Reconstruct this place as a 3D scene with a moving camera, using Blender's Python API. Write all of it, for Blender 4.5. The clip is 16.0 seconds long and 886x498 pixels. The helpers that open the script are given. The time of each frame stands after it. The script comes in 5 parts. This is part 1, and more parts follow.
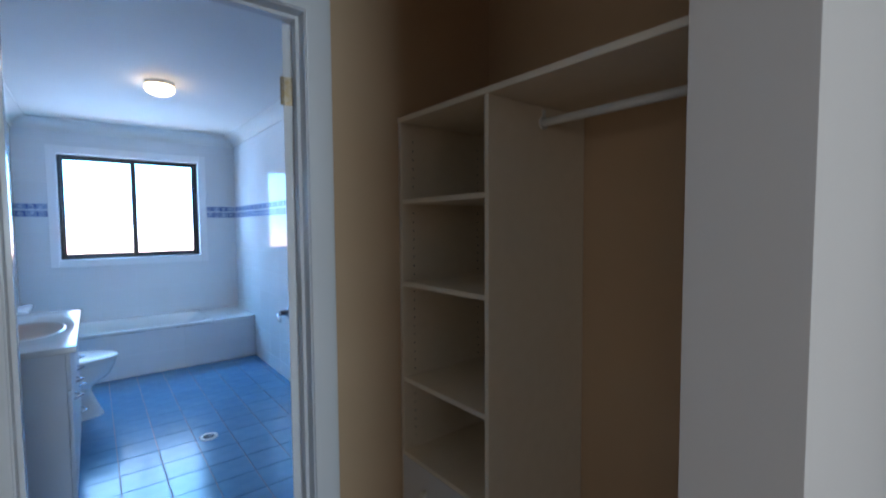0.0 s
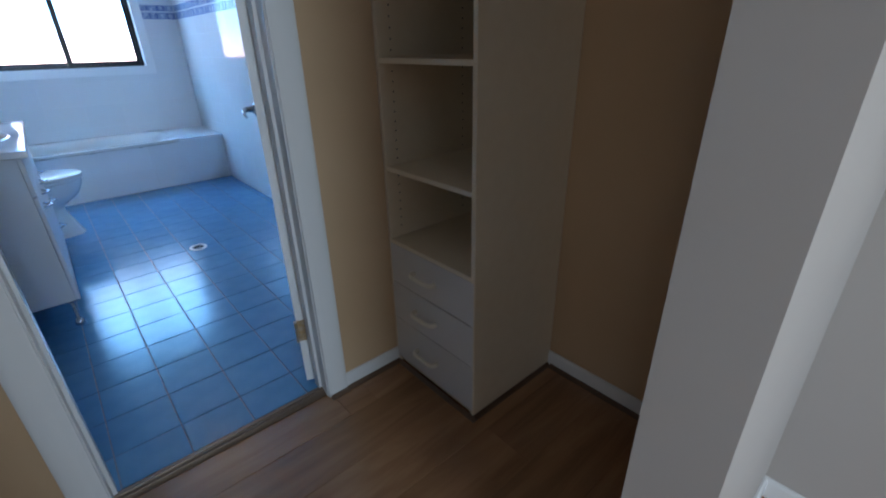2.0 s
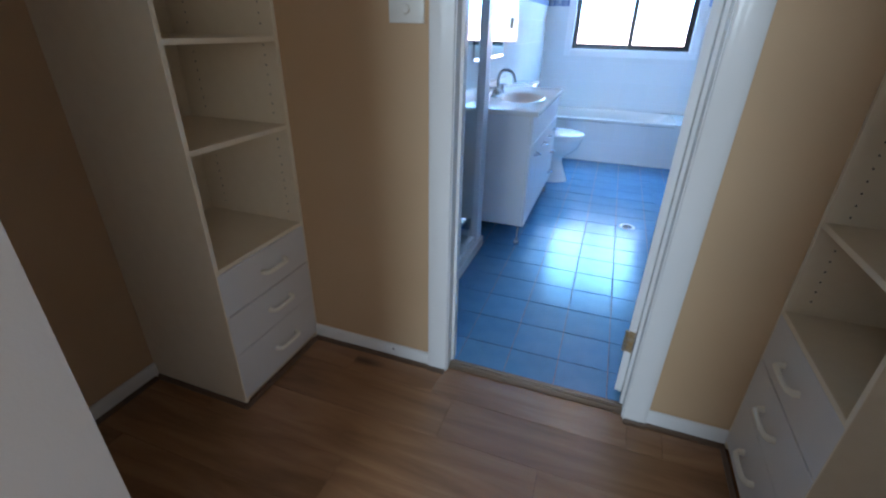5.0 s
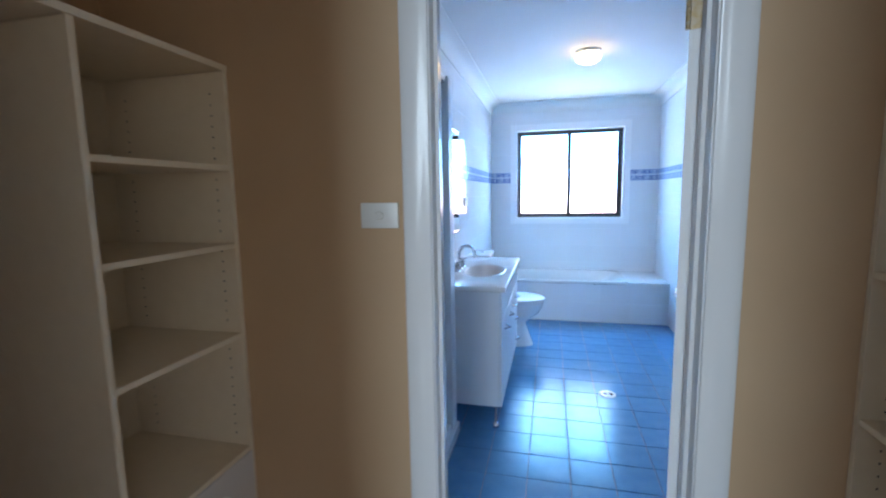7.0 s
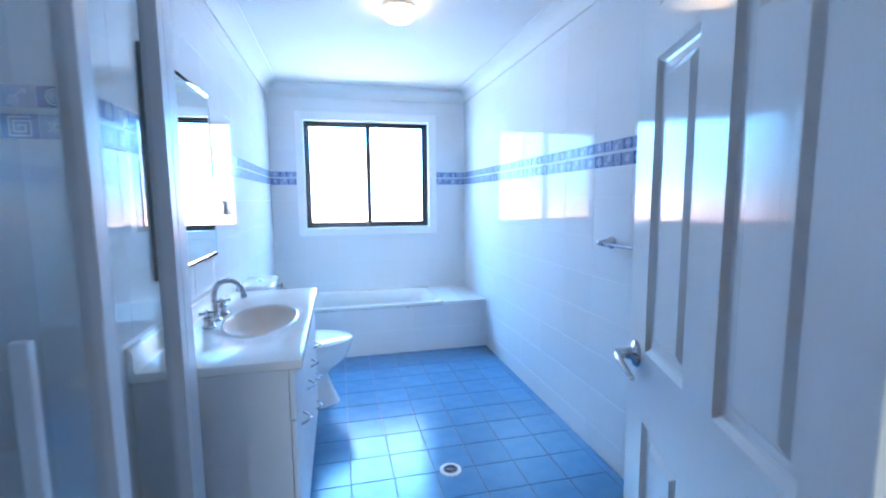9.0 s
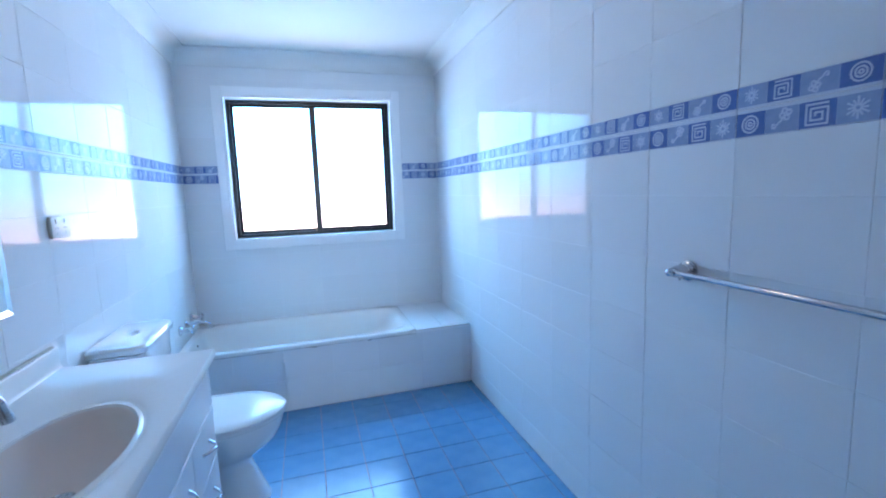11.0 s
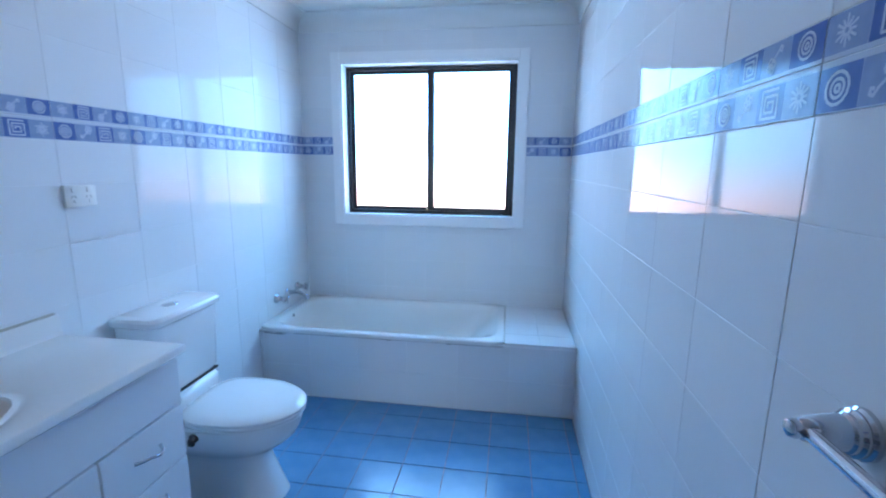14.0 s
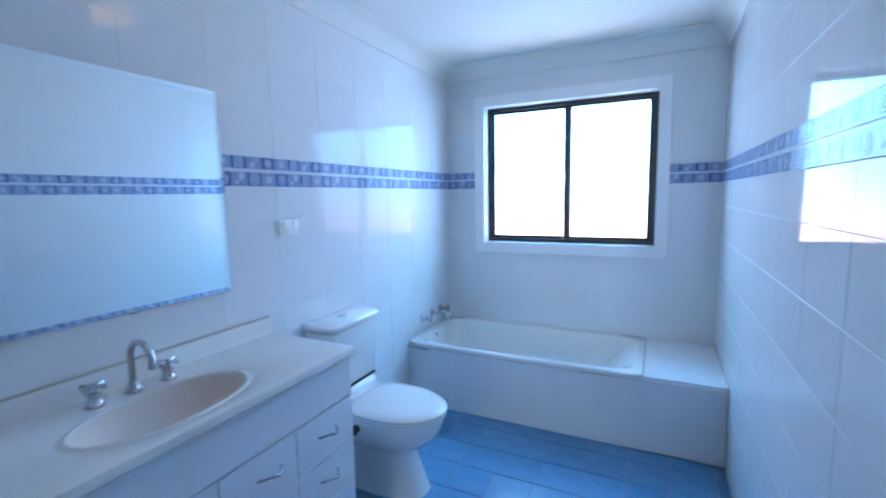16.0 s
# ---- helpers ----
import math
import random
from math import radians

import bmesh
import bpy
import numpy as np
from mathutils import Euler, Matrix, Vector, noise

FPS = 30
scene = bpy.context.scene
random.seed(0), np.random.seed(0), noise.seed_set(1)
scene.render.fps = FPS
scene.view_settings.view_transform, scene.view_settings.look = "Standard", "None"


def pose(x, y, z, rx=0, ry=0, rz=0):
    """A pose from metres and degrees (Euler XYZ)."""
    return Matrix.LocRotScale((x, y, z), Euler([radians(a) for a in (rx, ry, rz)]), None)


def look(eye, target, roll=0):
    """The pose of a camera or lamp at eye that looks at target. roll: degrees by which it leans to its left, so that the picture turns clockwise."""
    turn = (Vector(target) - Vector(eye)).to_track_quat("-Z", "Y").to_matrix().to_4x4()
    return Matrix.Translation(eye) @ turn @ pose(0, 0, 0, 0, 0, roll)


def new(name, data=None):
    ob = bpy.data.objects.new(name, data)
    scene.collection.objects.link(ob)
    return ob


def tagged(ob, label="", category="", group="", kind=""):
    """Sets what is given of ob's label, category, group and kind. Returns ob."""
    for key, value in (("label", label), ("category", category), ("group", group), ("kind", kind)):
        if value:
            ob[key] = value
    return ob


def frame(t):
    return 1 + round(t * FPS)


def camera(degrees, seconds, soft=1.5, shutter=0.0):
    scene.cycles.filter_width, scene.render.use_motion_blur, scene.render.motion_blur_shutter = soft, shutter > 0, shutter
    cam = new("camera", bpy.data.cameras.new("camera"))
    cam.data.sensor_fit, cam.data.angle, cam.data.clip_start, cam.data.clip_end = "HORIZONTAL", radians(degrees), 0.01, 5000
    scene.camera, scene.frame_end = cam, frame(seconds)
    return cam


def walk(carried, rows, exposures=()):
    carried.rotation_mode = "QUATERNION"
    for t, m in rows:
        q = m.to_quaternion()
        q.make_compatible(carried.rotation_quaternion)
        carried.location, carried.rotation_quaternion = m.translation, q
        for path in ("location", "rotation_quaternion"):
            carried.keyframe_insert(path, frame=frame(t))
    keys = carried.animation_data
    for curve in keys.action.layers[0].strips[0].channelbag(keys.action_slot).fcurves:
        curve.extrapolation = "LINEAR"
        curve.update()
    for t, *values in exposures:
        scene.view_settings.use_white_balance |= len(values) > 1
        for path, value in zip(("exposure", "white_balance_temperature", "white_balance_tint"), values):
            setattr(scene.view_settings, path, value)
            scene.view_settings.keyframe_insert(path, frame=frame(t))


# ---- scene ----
cam = camera(90.1, 16.0, soft=2.1, shutter=0.3)
PATH = [
    (0, (0.548, -1.356, 1.389), (1.79, 0.207, 1.280), -0.4),
    (0.5, (0.555, -1.322, 1.32), (1.824, 0.187, 0.981), -1.0),
    (1, (0.556, -1.314, 1.279), (1.817, 0.136, 0.726), -1.2),
    (1.5, (0.558, -1.314, 1.241), (1.789, 0.085, 0.516), -1.2),
    (2, (0.563, -1.304, 1.226), (1.752, 0.065, 0.38), -1.2),
    (2.5, (0.565, -1.302, 1.214), (1.699, 0.07, 0.303), -1.1),
    (3, (0.599, -1.332, 1.213), (1.425, 0.214, 0.25), -2.0),
    (3.5, (0.679, -1.422, 1.225), (1.003, 0.288, 0.24), 0.5),
    (4, (0.75, -1.411, 1.225), (0.602, 0.32, 0.233), 4.3),
    (4.5, (0.831, -1.36, 1.251), (0.372, 0.315, 0.259), 3.5),
    (4.7, (0.855, -1.361, 1.259), (0.308, 0.299, 0.286), 2.4),
    (6.8, (0.739, -1.288, 1.397), (0.109, 0.594, 1.147), -0.9),
    (6.9, (0.718, -1.244, 1.386), (0.183, 0.666, 1.13), -1.8),
    (7, (0.715, -1.201, 1.376), (0.243, 0.727, 1.129), -1.0),
    (7.5, (0.667, -0.966, 1.367), (0.39, 1.002, 1.142), -0.4),
    (8, (0.593, -0.688, 1.342), (0.545, 1.298, 1.115), 0.2),
    (8.5, (0.554, -0.425, 1.36), (0.902, 1.531, 1.137), -0.3),
    (9, (0.601, -0.161, 1.343), (1.059, 1.773, 1.119), -0.5),
    (9.5, (0.654, 0.066, 1.354), (1.152, 1.989, 1.125), -0.3),
    (9.7, (0.684, 0.171, 1.349), (1.215, 2.086, 1.121), -0.4),
    (11.8, (0.919, 0.959, 1.402), (1.496, 2.844, 1.063), -2.4),
    (12, (0.953, 1.022, 1.396), (1.526, 2.902, 1.029), -2.6),
    (12.5, (1.074, 1.194, 1.409), (1.634, 3.076, 1.025), -2.2),
    (13, (1.22, 1.307, 1.401), (1.757, 3.196, 1.021), -2.0),
    (13.5, (1.373, 1.31, 1.395), (1.481, 3.272, 1.024), -0.6),
    (14, (1.484, 1.206, 1.419), (1.202, 3.151, 1.051), 0.6),
    (14.5, (1.526, 1.135, 1.421), (1.154, 3.077, 1.122), -0.5),
    (15, (1.551, 1.095, 1.424), (1.101, 3.028, 1.178), -0.6),
    (15.5, (1.546, 1.091, 1.412), (0.984, 2.997, 1.184), -0.8),
    (16, (1.543, 1.038, 1.435), (0.669, 2.821, 1.199), -1.1),
]
EXPOSURES = [(0, 0.0), (2.0, 0.0), (2.5, 0.02), (3.0, 0.42), (3.5, 0.58), (4.5, 0.68), (7.0, 0.70), (7.5, 0.60), (8.0, 0.60), (9.0, 0.88), (9.7, 0.9), (11.8, 0.12), (16.0, 0.1)]
walk(cam, [(t, look(eye, target, roll)) for t, eye, target, roll in PATH], EXPOSURES)

# ---- build ----
world = bpy.data.worlds.new("daylight")
scene.world = world
world.use_nodes = True
_sky = world.node_tree.nodes.new("ShaderNodeTexSky")
_sky.sky_type, _sky.sun_disc = "NISHITA", False
_sky.sun_elevation, _sky.sun_rotation = radians(35), radians(200)
world.node_tree.links.new(_sky.outputs[0], world.node_tree.nodes["Background"].inputs["Color"])
world.node_tree.nodes["Background"].inputs["Strength"].default_value = 0.1
WINDOW_GLOW = 15.5
LAMP_GLOW = 11.0
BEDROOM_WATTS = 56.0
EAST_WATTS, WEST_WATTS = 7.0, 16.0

# plan, in metres
RX, WY = 1.893, 4.315        # tiled faces of the right and the window wall; the left one is x = 0
CEIL = 2.42
JL, JR, JT = 0.393, 1.085, 2.047   # inner faces of the door lining
TF = -0.02                   # timber floor, a step below the tiled one


# ---- materials ----
def mat(name, color, rough=0.5, metal=0.0, spec=0.5, coat=0.0, grain=None, vary=0.0, bump=None, rand=0.0, rough_var=0.0, trans=0.0, emit=None):
    """grain: (scale, second colour, amount); bump: list of (scale, depth in metres); rand: tone change from thing to thing."""
    m = bpy.data.materials.new(name)
    m.use_nodes = True
    nt = m.node_tree
    b = nt.nodes["Principled BSDF"]
    b.inputs["Base Color"].default_value = (*color, 1)
    b.inputs["Roughness"].default_value = rough
    b.inputs["Metallic"].default_value = metal
    b.inputs["Specular IOR Level"].default_value = spec
    b.inputs["Coat Weight"].default_value = coat
    b.inputs["Coat Roughness"].default_value = 0.05
    b.inputs["Transmission Weight"].default_value = trans
    if emit:
        b.inputs["Emission Color"].default_value = (*emit[:3], 1)
        b.inputs["Emission Strength"].default_value = emit[3]
    co = nt.nodes.new("ShaderNodeTexCoord")
    out = None
    if grain:
        n = nt.nodes.new("ShaderNodeTexNoise")
        n.inputs["Scale"].default_value, n.inputs["Detail"].default_value = grain[0], 6
        nt.links.new(co.outputs["Object"], n.inputs["Vector"])
        r = nt.nodes.new("ShaderNodeMapRange")
        r.inputs[1].default_value, r.inputs[2].default_value = 0.35, 0.7
        r.inputs[3].default_value, r.inputs[4].default_value = 0, grain[2]
        nt.links.new(n.outputs["Fac"], r.inputs[0])
        mx = nt.nodes.new("ShaderNodeMix")
        mx.data_type = "RGBA"
        mx.inputs["A"].default_value, mx.inputs["B"].default_value = (*color, 1), (*grain[1], 1)
        nt.links.new(r.outputs[0], mx.inputs["Factor"])
        out = mx.outputs["Result"]
    if rand:
        i = nt.nodes.new("ShaderNodeObjectInfo")
        r = nt.nodes.new("ShaderNodeMapRange")
        r.inputs[3].default_value, r.inputs[4].default_value = 1 - rand, 1 + rand
        nt.links.new(i.outputs["Random"], r.inputs[0])
        h = nt.nodes.new("ShaderNodeHueSaturation")
        nt.links.new(r.outputs[0], h.inputs["Value"])
        if out:
            nt.links.new(out, h.inputs["Color"])
        else:
            h.inputs["Color"].default_value = (*color, 1)
        out = h.outputs[0]
    if out:
        nt.links.new(out, b.inputs["Base Color"])
    if rough_var:
        n = nt.nodes.new("ShaderNodeTexNoise")
        n.inputs["Scale"].default_value, n.inputs["Detail"].default_value = 9, 4
        nt.links.new(co.outputs["Object"], n.inputs["Vector"])
        r = nt.nodes.new("ShaderNodeMapRange")
        r.inputs[1].default_value, r.inputs[2].default_value = 0.3, 0.7
        r.inputs[3].default_value, r.inputs[4].default_value = rough, rough + rough_var
        nt.links.new(n.outputs["Fac"], r.inputs[0])
        nt.links.new(r.outputs[0], b.inputs["Roughness"])
    last = None
    for scale, depth in bump or ():
        n = nt.nodes.new("ShaderNodeTexNoise")
        n.inputs["Scale"].default_value, n.inputs["Detail"].default_value = scale, 2
        nt.links.new(co.outputs["Object"], n.inputs["Vector"])
        p = nt.nodes.new("ShaderNodeBump")
        p.inputs["Strength"].default_value, p.inputs["Distance"].default_value = 1, depth
        nt.links.new(n.outputs["Fac"], p.inputs["Height"])
        if last:
            nt.links.new(last, p.inputs["Normal"])
        last = p.outputs[0]
    if last:
        nt.links.new(last, b.inputs["Normal"])
    return m


def wood_mat(name, a, b2, rough, bump_depth, rand=0.12, stretch=(0.9, 8, 8)):
    """Boards with streaks along x, a few knots, tone that differs from board to board."""
    m = mat(name, a, rough)
    nt = m.node_tree
    b = nt.nodes["Principled BSDF"]
    co = nt.nodes.new("ShaderNodeTexCoord")
    info = nt.nodes.new("ShaderNodeObjectInfo")
    add = nt.nodes.new("ShaderNodeVectorMath")
    nt.links.new(co.outputs["Object"], add.inputs[0])
    sc = nt.nodes.new("ShaderNodeMath")
    sc.operation = "MULTIPLY"
    sc.inputs[1].default_value = 37
    nt.links.new(info.outputs["Random"], sc.inputs[0])
    nt.links.new(sc.outputs[0], add.inputs[1])
    mp = nt.nodes.new("ShaderNodeMapping")
    mp.inputs["Scale"].default_value = stretch
    nt.links.new(add.outputs[0], mp.inputs["Vector"])
    n = nt.nodes.new("ShaderNodeTexNoise")
    n.inputs["Scale"].default_value, n.inputs["Detail"].default_value, n.inputs["Roughness"].default_value = 1.6, 9, 0.62
    n.inputs["Distortion"].default_value = 0.7
    nt.links.new(mp.outputs[0], n.inputs["Vector"])
    ramp = nt.nodes.new("ShaderNodeValToRGB")
    ramp.color_ramp.elements[0].position, ramp.color_ramp.elements[1].position = 0.3, 0.72
    ramp.color_ramp.elements[0].color, ramp.color_ramp.elements[1].color = (*b2, 1), (*a, 1)
    nt.links.new(n.outputs["Fac"], ramp.inputs[0])
    # knots
    mp2 = nt.nodes.new("ShaderNodeMapping")
    mp2.inputs["Scale"].default_value = (1.3, 4.6, 1)
    nt.links.new(add.outputs[0], mp2.inputs["Vector"])
    v = nt.nodes.new("ShaderNodeTexVoronoi")
    v.inputs["Scale"].default_value = 1.0
    nt.links.new(mp2.outputs[0], v.inputs["Vector"])
    kr = nt.nodes.new("ShaderNodeMapRange")
    kr.inputs[1].default_value, kr.inputs[2].default_value = 0.03, 0.14
    kr.inputs[3].default_value, kr.inputs[4].default_value = 0.35, 1
    nt.links.new(v.outputs["Distance"], kr.inputs[0])
    r = nt.nodes.new("ShaderNodeMapRange")
    r.inputs[3].default_value, r.inputs[4].default_value = 1 - rand, 1 + rand
    nt.links.new(info.outputs["Random"], r.inputs[0])
    mul = nt.nodes.new("ShaderNodeMath")
    mul.operation = "MULTIPLY"
    nt.links.new(r.outputs[0], mul.inputs[0])
    nt.links.new(kr.outputs[0], mul.inputs[1])
    h = nt.nodes.new("ShaderNodeHueSaturation")
    nt.links.new(mul.outputs[0], h.inputs["Value"])
    nt.links.new(ramp.outputs[0], h.inputs["Color"])
    nt.links.new(h.outputs[0], b.inputs["Base Color"])
    p = nt.nodes.new("ShaderNodeBump")
    p.inputs["Distance"].default_value = bump_depth
    nt.links.new(n.outputs["Fac"], p.inputs["Height"])
    nt.links.new(p.outputs[0], b.inputs["Normal"])
    return m


M_TILE = mat("white_glazed_tile", (0.79, 0.795, 0.80), 0.035, spec=0.15, bump=[(3.5, 0.0007)], rand=0.015, rough_var=0.03)
M_GROUT = mat("wall_grout", (0.86, 0.87, 0.88), 0.8, bump=[(300, 0.0003)])
M_BORDER = mat("pale_border_glaze", (0.62, 0.68, 0.76), 0.1, spec=0.1, bump=[(8, 0.0006)])
M_BDARK = mat("dark_blue_glaze", (0.10, 0.17, 0.40), 0.12, spec=0.1, grain=(40, (0.15, 0.22, 0.5), 0.6), bump=[(60, 0.0003)])
M_BLIGHT = mat("light_blue_glaze", (0.26, 0.35, 0.54), 0.12, spec=0.1, grain=(40, (0.36, 0.44, 0.62), 0.6), bump=[(60, 0.0003)])
M_MOTIF = mat("raised_white_glaze", (0.60, 0.66, 0.76), 0.12, spec=0.1)
M_FTILE = mat("blue_floor_tile", (0.088, 0.255, 0.45), 0.15, spec=0.55, grain=(11, (0.12, 0.31, 0.51), 0.6), bump=[(6, 0.0016), (90, 0.0002)], rand=0.05, rough_var=0.08)
M_FGROUT = mat("floor_grout", (0.14, 0.18, 0.24), 0.85, grain=(30, (0.3, 0.33, 0.36), 0.7), bump=[(300, 0.0003)])
M_PLASTER = mat("white_ceiling_paint", (0.80, 0.80, 0.78), 0.7, bump=[(60, 0.0003)], grain=(2, (0.76, 0.76, 0.74), 0.6))
M_BEIGE = mat("beige_wall_paint", (0.58, 0.398, 0.243), 0.62, grain=(1.7, (0.53, 0.35, 0.20), 0.7), bump=[(180, 0.0002), (6, 0.0006)])
M_GLOSSW = mat("white_gloss_enamel", (0.77, 0.765, 0.76), 0.16, spec=0.35, bump=[(25, 0.0005)], rough_var=0.1)
M_WINW = mat("white_window_timber_enamel", (0.90, 0.90, 0.90), 0.2, spec=0.35, bump=[(25, 0.0004)])
M_DOOR = mat("white_enamel_on_embossed_grain", (0.88, 0.88, 0.88), 0.06, spec=0.17, rough_var=0.04)
_nt = M_DOOR.node_tree
_co = _nt.nodes.new("ShaderNodeTexCoord")
_mp = _nt.nodes.new("ShaderNodeMapping")
_mp.inputs["Scale"].default_value = (70, 70, 3.0)
_n = _nt.nodes.new("ShaderNodeTexNoise")
_n.inputs["Scale"].default_value, _n.inputs["Detail"].default_value, _n.inputs["Distortion"].default_value = 1, 3, 1.2
_p = _nt.nodes.new("ShaderNodeBump")
_p.inputs["Distance"].default_value, _p.inputs["Strength"].default_value = 0.0006, 1.0
_nt.links.new(_co.outputs["Object"], _mp.inputs["Vector"])
_nt.links.new(_mp.outputs[0], _n.inputs["Vector"])
_nt.links.new(_n.outputs["Fac"], _p.inputs["Height"])
_nt.links.new(_p.outputs[0], _nt.nodes["Principled BSDF"].inputs["Normal"])
M_DRAWER = mat("white_drawer_laminate", (0.72, 0.715, 0.72), 0.34, bump=[(400, 0.0001)])
M_LAMIN = mat("off_white_laminate", (0.82, 0.715, 0.555), 0.38, grain=(25, (0.78, 0.67, 0.51), 0.6), bump=[(400, 0.0001)])
M_EDGE = mat("cream_edge_strip", (0.84, 0.76, 0.62), 0.4)
M_PLASTIC = mat("white_plastic", (0.80, 0.79, 0.75), 0.3)
M_HANDLE = mat("ivory_handle_plastic", (0.92, 0.90, 0.82), 0.3)
M_HOLE = mat("dark_hole", (0.03, 0.025, 0.02), 0.9)
M_VANITY = mat("white_vanity_lacquer", (0.81, 0.82, 0.84), 0.34, bump=[(5, 0.0006)], rough_var=0.1)
M_MARBLE = mat("cast_polymer_top", (0.82, 0.80, 0.78), 0.16, spec=0.35, grain=(5, (0.79, 0.77, 0.745), 0.5))
M_BOWL = mat("ivory_basin_bowl", (0.77, 0.66, 0.60), 0.45, spec=0.15)
M_CERAMIC = mat("white_vitreous_china", (0.82, 0.82, 0.82), 0.06, coat=0.3)
M_SEAT = mat("white_seat_plastic", (0.80, 0.80, 0.80), 0.15)
M_BATH = mat("white_bath_enamel", (0.82, 0.81, 0.78), 0.08)
M_CHROME = mat("chrome", (0.54, 0.55, 0.58), 0.07, metal=1.0)
M_ALU = mat("pale_grey_aluminium", (0.78, 0.81, 0.84), 0.35)
M_BLACKF = mat("black_window_aluminium", (0.006, 0.006, 0.009), 0.3)
M_BRASS = mat("worn_brass", (0.50, 0.36, 0.19), 0.4, metal=0.8, grain=(60, (0.62, 0.58, 0.50), 0.7))
M_RUBBER_SHADE = mat("black_rubber", (0.02, 0.02, 0.02), 0.6)
M_SEAL = mat("aged_silicone", (0.45, 0.42, 0.34), 0.5)
M_MOULD = mat("mould_stained_silicone", (0.66, 0.66, 0.64), 0.5, grain=(14, (0.20, 0.19, 0.18), 0.8))
M_FLAKE = mat("stained_flake", (0.20, 0.19, 0.18), 0.7)
M_BEDWALL = mat("pale_bedroom_paint", (0.50, 0.465, 0.435), 0.6, grain=(2, (0.47, 0.435, 0.405), 0.6), bump=[(180, 0.0002)])
M_FLOORW = wood_mat("oak_laminate", (0.40, 0.205, 0.102), (0.215, 0.105, 0.048), 0.27, 0.00008, rand=0.13)
M_BEAD = mat("dark_timber_bead", (0.13, 0.075, 0.045), 0.4, grain=(30, (0.09, 0.05, 0.03), 0.7))
M_FLOORW.node_tree.nodes["Principled BSDF"].inputs["Specular IOR Level"].default_value = 0.8
M_TRIM = mat("bronze_threshold_trim", (0.20, 0.14, 0.10), 0.35, metal=0.5)
M_DIFF = mat("warm_glass_dome", (0.9, 0.86, 0.78), 0.3, emit=(1.0, 0.72, 0.40, LAMP_GLOW))
M_MIRROR = mat("silvered_mirror", (0.80, 0.90, 0.92), 0.015, metal=1.0)
M_CLEAR = mat("clear_glass", (0.85, 0.95, 0.95), 0.0, trans=1.0)


def glass_sheet(name, tint, rough=0.0):
    """Thin glass: passes light straight on, with the gloss of a pane."""
    m = bpy.data.materials.new(name)
    m.use_nodes = True
    nt = m.node_tree
    nt.nodes.clear()
    o = nt.nodes.new("ShaderNodeOutputMaterial")
    mx, t, g, lw, pw, f = (nt.nodes.new("ShaderNode" + k) for k in ("MixShader", "BsdfTransparent", "BsdfGlossy", "LayerWeight", "Math", "Math"))
    t.inputs[0].default_value = (*tint, 1)
    g.inputs["Roughness"].default_value = rough
    lw.inputs["Blend"].default_value = 0.5
    pw.operation, f.operation = "POWER", "MULTIPLY_ADD"
    pw.inputs[1].default_value = 4.5
    f.inputs[1].default_value, f.inputs[2].default_value = 0.9, 0.025
    nt.links.new(lw.outputs["Facing"], pw.inputs[0])
    nt.links.new(pw.outputs[0], f.inputs[0])
    nt.links.new(f.outputs[0], mx.inputs[0])
    nt.links.new(t.outputs[0], mx.inputs[1])
    nt.links.new(g.outputs[0], mx.inputs[2])
    nt.links.new(mx.outputs[0], o.inputs[0])
    return m


M_PANE = glass_sheet("shower_glass", (0.96, 0.98, 0.985))
M_OBSCURE = glass_sheet("obscure_window_glass", (0.93, 0.95, 0.95), 0.25)

# daylight outside the window: pale blue sky above, warm sunlit ground and fence tone below
M_OUT = bpy.data.materials.new("daylight_backdrop")
M_OUT.use_nodes = True
_nt = M_OUT.node_tree
_nt.nodes.clear()
_o = _nt.nodes.new("ShaderNodeOutputMaterial")
_e = _nt.nodes.new("ShaderNodeEmission")
_c = _nt.nodes.new("ShaderNodeTexCoord")
_s = _nt.nodes.new("ShaderNodeSeparateXYZ")
_r = _nt.nodes.new("ShaderNodeMapRange")
_r.inputs[1].default_value, _r.inputs[2].default_value = 0.5, 2.75
_k = _nt.nodes.new("ShaderNodeValToRGB")
_k.color_ramp.elements[0].position, _k.color_ramp.elements[0].color = 0.0, (0.20, 0.36, 0.46, 1)
_k.color_ramp.elements[1].position, _k.color_ramp.elements[1].color = 1.0, (0.09, 0.44, 1.0, 1)
_k.color_ramp.elements.new(0.21).color = (0.28, 0.40, 0.48, 1)
_k.color_ramp.elements.new(0.275).color = (0.72, 0.47, 0.47, 1)
_k.color_ramp.elements.new(0.335).color = (0.55, 0.50, 0.64, 1)
_k.color_ramp.elements.new(0.46).color = (0.285, 0.535, 0.92, 1)
_k.color_ramp.elements.new(0.70).color = (0.19, 0.50, 0.98, 1)
_g = _nt.nodes.new("ShaderNodeMapRange")
_g.inputs[1].default_value, _g.inputs[2].default_value = 1.1, 2.4
_g.inputs[3].default_value, _g.inputs[4].default_value = 0.8 * WINDOW_GLOW, 1.5 * WINDOW_GLOW
_nt.links.new(_s.outputs["Z"], _g.inputs[0])
_nt.links.new(_g.outputs[0], _e.inputs["Strength"])
_nt.links.new(_c.outputs["Object"], _s.inputs[0])
_nt.links.new(_s.outputs["Z"], _r.inputs[0])
_nt.links.new(_r.outputs[0], _k.inputs[0])
_nt.links.new(_k.outputs[0], _e.inputs["Color"])
_nt.links.new(_e.outputs[0], _o.inputs[0])


# ---- mesh tools ----
HOME = {}


